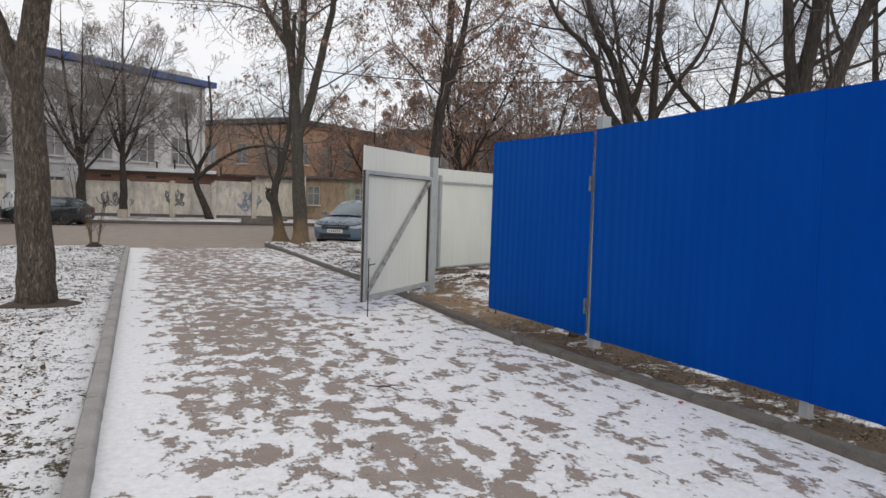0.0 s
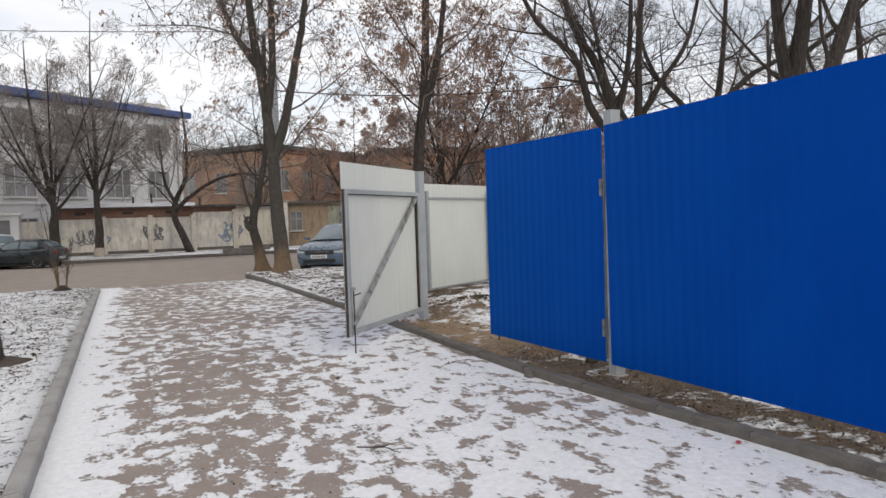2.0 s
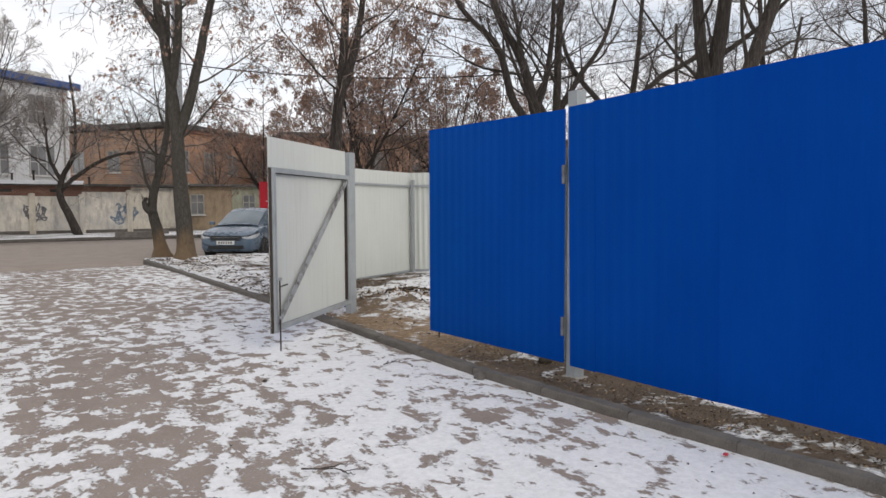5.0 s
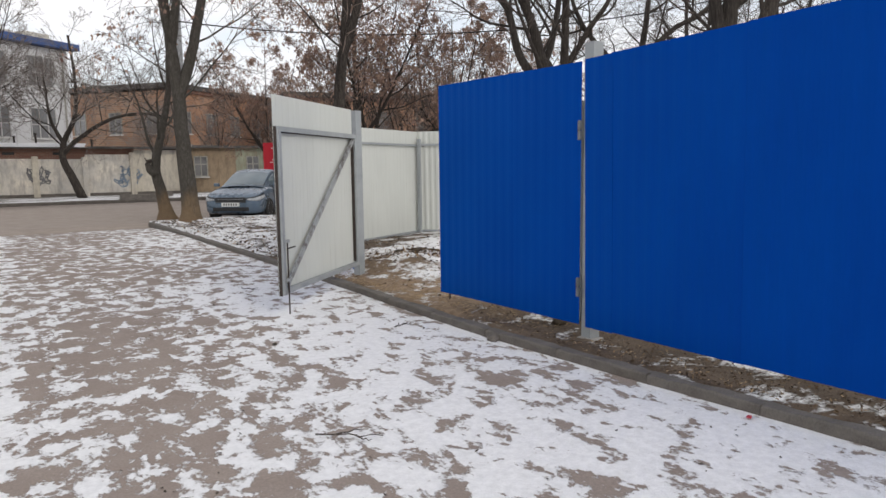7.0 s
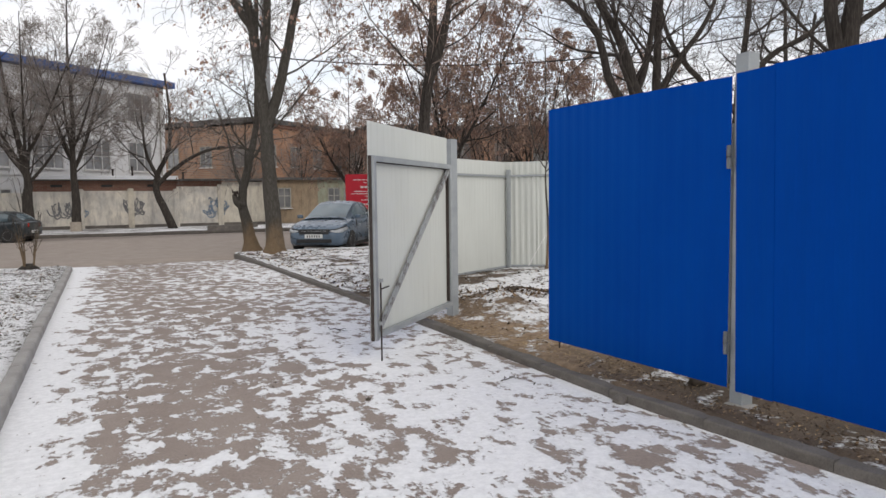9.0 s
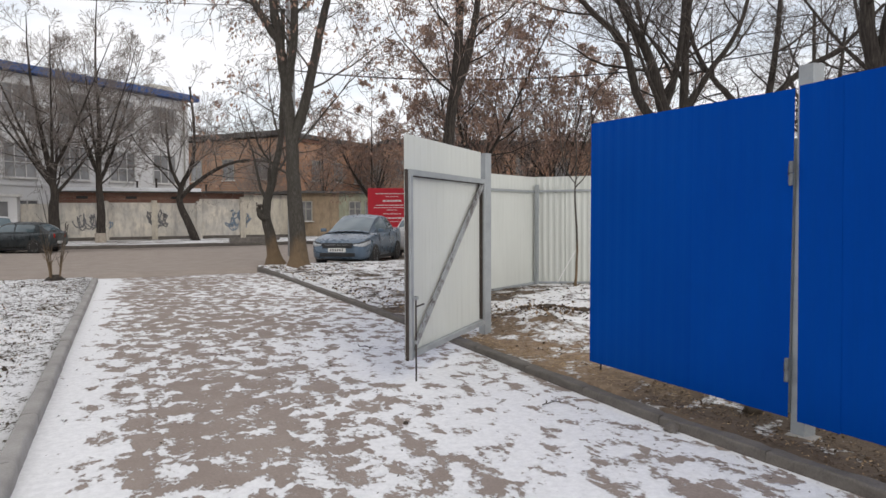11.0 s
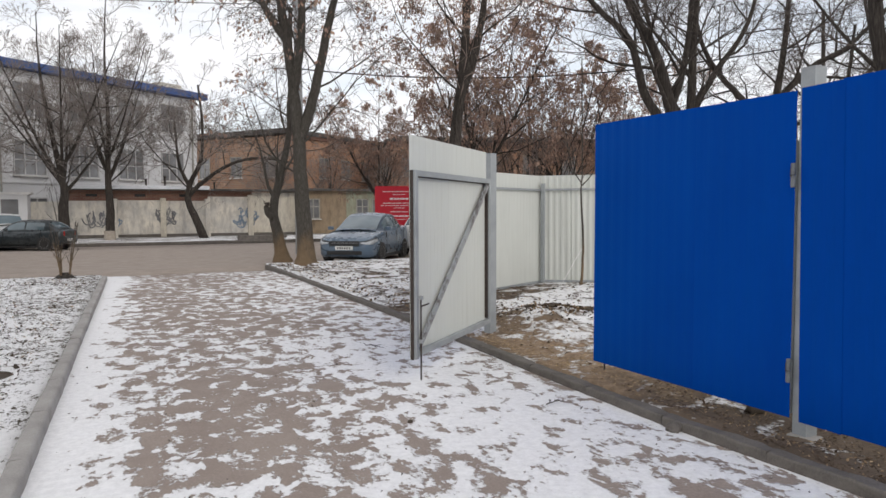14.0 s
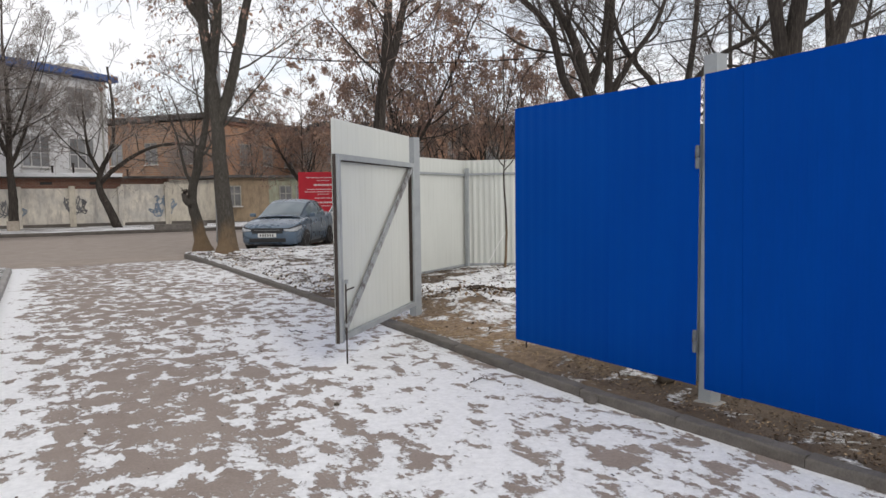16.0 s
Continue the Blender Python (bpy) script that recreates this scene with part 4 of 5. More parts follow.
    def fan(self, z0, top, reach, n, r, length, turn=0.0):
        """Several stems of like rank that part at one fork and rise outwards."""
        for i in range(n):
            a = turn + 6.283 * i / n + self.rng.normal() * 0.25
            k, h = reach * self.rng.uniform(0.35, 1.1), top * self.rng.uniform(0.82, 1.0)
            z = z0 + 0.22 * i
            c, s = math.cos(a), math.sin(a)
            self.stem([(0, 0, z), (0.28 * k * c, 0.28 * k * s, z + 0.22 * (h - z)), (0.62 * k * c, 0.62 * k * s, z + 0.58 * (h - z)), (k * c, k * s, h)], r * self.rng.uniform(0.75, 1.1), 0.012, 0.15, length)

    def leaves(self, per_tip, size, hang, share):
        """Small folded leaves or seed bunches at the twig ends."""
        rng, vs, fs = self.rng, [], []
        for tip in self.tips:
            if rng.uniform() > share:
                continue
            for _ in range(per_tip):
                c = tip + rng.normal(size=3) * 0.05
                s = size * rng.uniform(0.6, 1.3)
                a = rng.uniform(0, 6.28)
                w = np.array((math.cos(a), math.sin(a), rng.normal() * 0.3)) * s * 0.35
                dn = np.array((rng.normal() * 0.4, rng.normal() * 0.4, -hang)) * s
                k = len(vs)
                vs += [c, c + dn * 0.5 - w, c + dn, c + dn * 0.5 + w]
                fs.append((k, k + 1, k + 2, k + 3))
        return vs, fs


def tree(name, at, wood, bark_mat, twig_mat, label, leaf=None, category="tree", group="", collar=None):
    root = thing(name, pose(*at), label, category, group)
    for key, nm, mat in (("thick", "trunk", bark_mat), ("thin", "crown", twig_mat)):
        vs, fs, _ = wood.parts[key]
        if vs:
            part(nm, arrays_mesh(nm, np.concatenate(vs), np.concatenate(fs), MAT[mat], True), None, root, "bare branching twigs" if nm == "crown" else "")
    if leaf:
        vs, fs = wood.leaves(*leaf)
        if vs:
            part("foliage", arrays_mesh("foliage", vs, fs, MAT["dry_leaf"]), None, root, "dry brown leaves and seed bunches")
    if collar:
        part("limewash", lathe([(collar[0], -0.05), (collar[0] * 0.97, collar[1])], 14), MAT["limewash"], root, "whitewashed foot of the trunk")
    return root


# camera-facing plan axes for leaning stems: R runs along the view's right hand
R = (0.918, -0.396)


def off(a, b, z):
    """A knot a metres along R and b metres deeper."""
    return (a * R[0] - b * R[1], a * R[1] + b * R[0], z)


# large tree on the lawn
w = Wood(11, counts=(9, 7, 6, 3))
w.stem([(0.0, 0, -0.15), off(0.0, 0, 0.6), off(-0.04, 0, 1.6), off(-0.08, 0, 2.7), off(0.03, 0, 3.5), off(0.16, 0, 4.5), off(0.3, 0.2, 7.0), off(0.3, 0.3, 12.0)], 0.225, 0.10, 0.62, 7, 0.02)
w.stem([off(-0.12, 0, 2.55), off(-0.30, 0.02, 3.0), off(-0.52, 0.05, 3.5), off(-0.85, 0.1, 4.4), off(-1.6, 0.3, 7.5)], 0.13, 0.06, 0.5, 5)
tree("ash_tree", (-1.14, 9.62, 0.05), w, "bark", "twig", "large forked tree with furrowed brown bark on the lawn")

# pair by the end of the path
w = Wood(23, counts=(9, 8, 6, 3), slim=0.008, spread=(48, 55, 50, 50), lift=(0.05, 0.0, -0.05, -0.08, -0.1))
w.stem([(0, 0, -0.15), off(-0.02, 0, 0.8), off(-0.10, 0, 2.0), off(-0.16, 0, 3.4), off(-0.32, 0, 5.0), off(-0.62, 0.1, 7.2), off(-0.9, 0.2, 12)], 0.23, 0.08, 0.36, 5, 0.14)
w.stem([off(-0.13, 0, 3.2), off(0.20, 0.1, 4.2), off(0.55, 0.15, 5.8), off(0.85, 0.2, 7.4), off(1.2, 0.4, 11.5)], 0.15, 0.06, 0.25, 4.5)
w.stem([off(-0.25, 0, 4.4), off(0.0, -0.2, 5.8), off(0.05, -0.3, 8), off(0.0, -0.3, 11.5)], 0.12, 0.05, 0.2, 6)
w.stem([off(-0.40, 0.0, 5.6), off(-1.0, -0.2, 6.6), off(-1.5, -0.2, 8), off(-2.2, -0.3, 10.5)], 0.10, 0.04, 0.2, 6)
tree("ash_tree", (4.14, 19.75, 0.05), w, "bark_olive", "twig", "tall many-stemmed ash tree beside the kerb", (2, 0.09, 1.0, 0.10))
w = Wood(31, counts=(8, 7, 5, 3))
w.stem([(0, 0, -0.15), off(-0.12, 0, 0.7), off(-0.26, 0, 1.5), off(-0.02, 0, 2.6), off(0.22, 0.1, 4.0), off(0.3, 0.2, 7.5)], 0.19, 0.06, 0.45, 6, 0.13)
w.stem([off(-0.24, -0.08, 1.28), off(-0.40, -0.12, 1.42), off(-0.44, -0.12, 1.62)], 0.13, 0.07, 0.95, 0.3)
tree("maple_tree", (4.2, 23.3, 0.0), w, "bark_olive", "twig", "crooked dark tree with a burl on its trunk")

# trees on the far pavement
w = Wood(41, counts=(10, 8, 5, 2), spread=(58, 44, 38, 36), ratio=(0.56, 0.62, 0.62, 0.62), wob=(0.08, 0.1, 0.11, 0.13, 0.15), lift=(0.06, 0.05, 0.04, 0.03, 0.03), thin=0.009, slim=0.009)
w.stem([(0, 0, -0.1), (0.05, 0, 1.5), (0.0, 0, 3.2), off(0.1, 0, 6.0), off(0.0, 0, 9.0), off(0.2, 0, 12.8)], 0.25, 0.015, 0.3, 6)
w.fan(2.9, 10.5, 4.6, 6, 0.085, 4.6)
far_tree = tree("linden_tree", (-1.25, 41.0, 0), w, "bark_dark", "twig_pale", "wide bare linden tree with a whitewashed foot", collar=(0.275, 0.5))
w = Wood(43, counts=(10, 8, 5, 2), spread=(58, 44, 38, 36), ratio=(0.56, 0.62, 0.62, 0.62), wob=(0.08, 0.1, 0.11, 0.13, 0.15), lift=(0.06, 0.05, 0.04, 0.03, 0.03), thin=0.009, slim=0.009)
w.stem([(0, 0, -0.1), off(0.0, 0, 1.6), off(0.05, 0, 2.6), off(-0.4, 0, 5.0), off(-0.9, 0, 8.0), off(-1.0, 0, 11)], 0.29, 0.015, 0.35, 6)
w.fan(2.3, 9.8, 5.0, 7, 0.10, 4.6, 0.4)
tree("linden_tree", (-3.2, 40.3, 0), w, "bark_dark", "twig_pale", "broad bare linden tree with a low fork")
w = Wood(47, slim=0.009, wob=(0.08, 0.11, 0.12, 0.14, 0.16), counts=(11, 8, 5, 2), ratio=(0.55, 0.62, 0.62, 0.65), spread=(52, 42, 38, 36), lift=(0.04, 0.03, 0.02, 0.0, 0.0), thin=0.009)
w.stem([(0, 0, -0.1), off(-0.4, 0, 0.9), off(-0.85, 0, 2.0), off(-0.75, 0, 2.9), off(-0.15, 0, 4.2), off(0.0, 0, 6.0), off(-0.2, 0, 8.2)], 0.24, 0.05, 0.45, 6.5)
w.stem([off(-0.82, 0, 2.3), off(-0.1, 0, 3.0), off(1.4, -0.2, 3.9), off(3.0, -0.3, 4.3), off(4.9, -0.4, 4.0)], 0.14, 0.04, 0.3, 5)
w.stem([off(-0.7, 0, 2.7), off(-1.3, 0, 4.0), off(-1.5, 0, 6.2)], 0.12, 0.04, 0.3, 5)
tree("linden_tree", (3.35, 41.6, 0), w, "bark_dark", "twig_pale", "leaning crooked tree against the garage wall")

# trees behind the yard
w = Wood(53, slim=0.009, counts=(8, 8, 6, 3), lift=(0.05, 0.02, -0.03, -0.06, -0.1))
w.stem([(0, 0, -0.15), off(0.1, 0, 2.2), off(0.28, 0, 4.2), off(0.5, 0.1, 6.6), off(0.7, 0.2, 13.0)], 0.23, 0.09, 0.36, 8)
w.stem([off(0.3, 0, 4.6), off(0.78, 0, 6.0), off(1.1, 0.1, 8.0), off(1.5, 0.2, 12)], 0.15, 0.05, 0.25, 6)
tree("ash_tree", (8.4, 20.5, 0), w, "bark_dark", "twig_red", "tall straight ash tree with clinging seed bunches", (3, 0.075, 1.0, 0.36))
w = Wood(59, counts=(8, 7, 6, 3), spread=(45, 45, 45, 45))
w.stem([off(0.5, 0, -0.15), off(0.45, 0, 2.5), off(0.1, 0, 4.2), off(-0.35, 0, 5.8), off(-1.2, 0, 7.4), off(-1.9, 0, 10.5)], 0.25, 0.07, 0.35, 7)
w.stem([off(0.35, 0, 3.4), off(-0.6, 0, 4.6), off(-1.1, 0, 6.2), off(-2.2, 0, 7.3), off(-3.3, 0, 9.5)], 0.15, 0.05, 0.3, 6)
w.stem([off(0.1, 0, 4.3), off(0.6, 0.2, 6.0), off(0.8, 0.3, 9.5)], 0.12, 0.05, 0.3, 5)
tree("maple_tree", (13.9, 17.8, 0), w, "bark_dark", "twig", "leaning dark-barked maple behind the fence")
w = Wood(61, counts=(8, 7, 6, 3))
w.stem([off(0, 0, -0.15), off(0.05, 0, 3), off(0.1, 0, 5), off(0.2, 0, 8), off(0.5, 0, 12)], 0.22, 0.08, 0.35, 7)
w.stem([off(0.05, 0, 4.0), off(-0.9, 0.2, 6.0), off(-1.5, 0.3, 9)], 0.12, 0.05, 0.25, 6)
w.stem([off(0.08, 0, 4.6), off(1.0, 0.2, 6.0), off(2.0, 0.3, 7.5), off(2.6, 0.3, 10)], 0.12, 0.05, 0.25, 6)
yard_tree = tree("maple_tree", (16.6, 19.9, 0), w, "bark_dark", "twig", "dark bare maple behind the fence")
w = Wood(67, counts=(9, 7, 6, 3), spread=(58, 50, 45, 45))
w.stem([off(0.0, 0, -0.15), off(0.0, 0, 3.0), off(0.05, 0, 5.0), off(0.3, 0, 7.0), off(0.5, 0, 10)], 0.2, 0.06, 0.3, 7)
w.stem([off(0.0, 0, 4.2), off(-1.2, 0, 5.2), off(-2.3, 0, 6.6), off(-2.8, 0, 8.5)], 0.13, 0.05, 0.2, 6)
w.stem([off(0.05, 0, 5.0), off(1.2, 0, 6.1), off(2.4, 0, 6.8), off(3.8, 0, 8.2)], 0.12, 0.05, 0.2, 6)
bare_tree = tree("maple_tree", (19.4, 19.0, 0), w, "bark_dark", "twig", "spreading bare maple behind the fence")
w = Wood(71, counts=(7, 6, 5, 3))
w.stem([(0, 0, -0.15), off(-0.02, 0, 2.5), off(0.0, 0, 4.6), off(0.25, 0, 6.4), off(0.5, 0, 12)], 0.30, 0.12, 0.42, 8)
w.stem([off(-0.1, 0, 4.0), off(-0.35, 0, 5.2), off(-0.5, 0.1, 7.5), off(-0.7, 0.2, 11)], 0.17, 0.08, 0.35, 6)
tree("poplar_tree", (14.55, 11.95, 0), w, "bark_dark", "twig", "thick old poplar with dark cracked bark behind the fence")
w = Wood(73, counts=(7, 6, 5, 3))
w.stem([off(-1.2, 0, -0.15), off(-0.75, 0, 2.2), off(0.0, 0, 4.4), off(0.75, 0, 6.5), off(2.0, 0, 11)], 0.22, 0.10, 0.42, 7)
tree("poplar_tree", (13.86, 10.55, 0), w, "bark_dark", "twig", "leaning poplar trunk behind the fence")

# thinner leafy-brown trees further back
w = Wood(79, slim=0.010, counts=(10, 7, 5, 3), ratio=(0.55, 0.6, 0.6, 0.6), spread=(50, 46, 44, 42), lift=(0.06, 0.03, -0.02, -0.08, -0.1), thin=0.006)
w.stem([(0, 0, -0.15), (0.1, 0, 1.0), (0.05, 0.1, 2.2)], 0.14, 0.10, 0.9, 1.0)
w.fan(1.8, 9.0, 3.6, 5, 0.07, 4.2)
leafy = tree("ash_tree", (11.2, 24.0, 0), w, "bark_dark", "twig_red", "slender ash tree keeping brown seed bunches", (3, 0.085, 1.0, 0.34), group="brown ash trees behind the yard")
for x, y, a, k in ((15.6, 25.5, 200, 0.85), (10.4, 33.0, 260, 0.8), (21.5, 30.0, 110, 1.0)):
    copy_thing(leafy, pose(x, y, 0, 0, 0, a) @ Matrix.Diagonal((k, k, k, 1)))
for src, x, y, a, k in ((bare_tree, 27.0, 23.0, 80, 1.0), (yard_tree, 24.5, 17.0, 120, 0.9), (yard_tree, 24.0, 12.6, 30, 0.95), (yard_tree, 16.2, 36.0, 60, 0.85), (bare_tree, 23.0, 40.0, 160, 0.9)):
    copy_thing(src, pose(x, y, 0, 0, 0, a) @ Matrix.Diagonal((k, k, k, 1)))
for x, y, a, k in ((-7.6, 40.6, 100, 0.72), (12.5, 50.5, 40, 0.62), (9.0, 52.0, 140, 0.6), (16.5, 49.0, 300, 0.6)):
    copy_thing(far_tree, pose(x, y, 0, 0, 0, a) @ Matrix.Diagonal((k, k, k, 1)))

# tangled undergrowth between the yard and the brick houses, and at the edge of the lawn
w = Wood(97, counts=(8, 6, 4, 3), depth=3, thin=0.006, slim=0.009, spread=(44, 46, 46, 40), wob=(0.12, 0.18, 0.22, 0.26, 0.3), lift=(0.03, 0.03, 0.02, 0.0, 0.0))
for k in range(9):
    a, l = 0.7 * k, 1.1 + 0.22 * (k * 5 % 7)
    c, d = math.cos(a), math.sin(a)
    w.stem([(0.25 * c, 0.25 * d, -0.1), (0.45 * l * c, 0.45 * l * d, 1.5), (0.8 * l * c, 0.8 * l * d, 3.2), (1.15 * l * c, 1.15 * l * d, 4.4 + 0.3 * (k % 4))], 0.045, 0.012, 0.18, 2.6)
thicket = tree("thicket", (13.2, 29.0, 0), w, "bark_dark", "twig_red", "tangled brown undergrowth of bare shoots", (1, 0.06, 0.9, 0.10), category="shrub", group="tangled undergrowth")
for x, y, a, k in ((14.6, 26.6, 120, 1.0), (17.0, 28.0, 200, 1.15), (19.2, 25.4, 290, 1.0), (15.4, 34.5, 20, 1.2), (17.8, 33.0, 80, 1.2), (22.4, 26.0, 150, 1.1), (24.5, 22.0, 330, 1.0), (21.0, 22.5, 240, 0.9), (-4.75, 18.7, 70, 0.6), (-6.1, 18.9, 190, 0.66)):
    copy_thing(thicket, pose(x, y, 0, 0, 0, a) @ Matrix.Diagonal((k, k, k, 1)))

# sapling in the yard
w = Wood(83, counts=(5, 3, 2, 2), depth=2, thin=0.004, spread=(35, 40, 40, 40))
w.stem([(0, 0, -0.05), off(0.03, 0, 0.8), off(-0.02, 0, 1.7), off(0.0, 0, 2.2), off(-0.02, 0, 4.2)], 0.026, 0.007, 0.62, 1.8)
w.stem([off(0.0, 0, 1.85), off(0.22, 0, 2.15), off(0.36, 0, 2.9)], 0.014, 0.005, 0.5, 0.8)
w.stem([off(0.0, 0, 1.9), off(-0.2, 0, 2.2), off(-0.32, 0, 2.9)], 0.014, 0.005, 0.5, 0.8)
tree("sapling", (7.92, 13.3, 0.08), w, "bark_olive", "twig", "thin forked sapling by the corner of the fence")
guy = tagged(new("guy_string", mesh_of("guy_string", beam((7.92, 13.3, 0.75), (7.2, 12.9, 0.12), 0.006, 0.006, 0), MAT["sign_white"])), "white string tied to the sapling", "string")


def shrub(at, seed, n, h, label, name="shrub", r=0.022):
    w = Wood(seed, counts=(4, 3, 2, 2), depth=2 if h < 1.5 else 3, thin=0.004, spread=(28, 32, 35, 35))
    rng = random.Random(seed)
    for _ in range(n):
        a, l = rng.uniform(0, 6.28), rng.uniform(0.1, 0.3) * h
        w.stem([(0.08 * math.cos(a), 0.08 * math.sin(a), -0.05), (0.5 * l * math.cos(a), 0.5 * l * math.sin(a), h * 0.35), (l * math.cos(a), l * math.sin(a), h * rng.uniform(0.7, 1))], r, r * 0.3, 0.3, h * 0.6)
    return tree(name, at, w, "bark_olive", "twig", label, category="shrub")


shrub((-1.15, 19.1, 0.03), 5, 6, 1.25, "bare brown shoots sprouting round a stump")
shrub((-4.5, 19.3, 0.05), 6, 3, 3.2, "tall bare shrub on the lawn", r=0.035)
shrub((-3.9, 19.4, 0.05), 7, 2, 2.6, "thin bare shrub on the lawn", r=0.03)
shrub((-6.2, 19.1, 0.05), 9, 5, 3.4, "spreading bare shrub by the parked cars", r=0.03)
shrub((-5.4, 19.2, 0.05), 12, 6, 3.0, "dense bare shrub by the parked cars", r=0.025)
shrub((-3.35, 41.3, 0.05), 10, 3, 3.0, "thin shrub in front of the concrete wall", r=0.03)
stump = thing("tree_stump", pose(-1.15, 19.12, 0.02), "low dark stump with soil heaped round it", "stump")
part("wood", lathe([(0.36, -0.05), (0.2, 0.06), (0.1, 0.14), (0.08, 0.16)], 14), MAT["bark_dark"], stump)
for x, y in ((-4.2, 19.1), (-3.75, 19.2)):
    s = thing("cut_stump", pose(x, y, 0.04), "short cut stump of a young tree", "stump", "cut stumps on the lawn")
    part("wood", lathe([(0.07, -0.05), (0.055, 0.2), (0.05, 0.24)], 10), MAT["bark_olive"], s)


def spruce(at, height, seed):
    rng = np.random.default_rng(seed)
    w = Wood(seed)
    w.tube("thick", np.array([(0, 0, -0.1), (0, 0, height * 0.5), (0, 0, height)]), np.array((0.2, 0.12, 0.02)), 9)
    vs, fs = [], []
    z = 1.2
    while z < height - 0.3:
        reach = 2.9 * (1 - z / height) ** 0.8 + 0.15
        for k in range(7):
            a = rng.uniform(0, 6.28)
            d = np.array((math.cos(a), math.sin(a), 0))
            L = reach * rng.uniform(0.75, 1.1)
            pts = np.array([(0, 0, z) + d * L * s + np.array((0, 0, -0.35 * L * s + 0.18 * L * s * s)) for s in (0, 0.35, 0.7, 1)])
            w.tube("thin", pts, np.array((0.035, 0.025, 0.015, 0.006)), 4)
            for _ in range(int(75 * L)):
                s = rng.uniform(0.15, 1)
                c = (0, 0, z) + d * L * s + np.array((0, 0, -0.35 * L * s + 0.18 * L * s * s))
                o = np.array((-d[1], d[0], 0)) * rng.normal() + d * 0.5 + np.array((0, 0, rng.uniform(-1.1, 0.1)))
                o = o / np.linalg.norm(o) * rng.uniform(0.16, 0.36)
                t = np.cross(o, rng.normal(size=3))
                t = t / (np.linalg.norm(t) + 1e-9) * 0.05
                i = len(vs)
                vs += [c - t, c + t, c + o + t * 0.4, c + o - t * 0.4]
                fs.append((i, i + 1, i + 2, i + 3))
        z += 0.27
    root = tree("spruce_tree", at, w, "bark_dark", "twig", "tall blue-green spruce near the parked cars")
    part("needles", arrays_mesh("needles", vs, fs, MAT["needle"]), None, root, "dense blue-green needles")
    return root


spruce((-7.9, 28.0, 0), 13.5, 3)


# ---- cars ----
def loft(stations, ring, cap=True):
    """Joins cross-sections: ring(station) gives points."""
    bm = bmesh.new()
    rows = [[bm.verts.new(p) for p in ring(s)] for s in stations]
    n = len(rows[0])
    for a, b in zip(rows, rows[1:]):
        for i in range(n):
            j = (i + 1) % n
            bm.faces.new((a[i], a[j], b[j], b[i]))
    if cap:
        bm.faces.new(rows[0][::-1])
        bm.faces.new(rows[-1])
    bmesh.ops.recalc_face_normals(bm, faces=bm.faces)
    return bm


def body_ring(s):
    x, lo, hi, w = s
    d = hi - lo
    half = [(0.0, lo), (w * 0.86, lo), (w * 0.95, lo + 0.05), (w * 0.985, lo + 0.2 * d), (w, lo + 0.45 * d), (w * 0.995, lo + 0.66 * d), (w * 0.975, lo + 0.80 * d), (w * 0.94, hi - 0.07 * d), (w * 0.87, hi - 0.025), (w * 0.74, hi - 0.004), (w * 0.45, hi + 0.014), (0.0, hi + 0.022)]
    return [(x, y, z) for y, z in half] + [(x, -y, z) for y, z in half[-2:0:-1]]


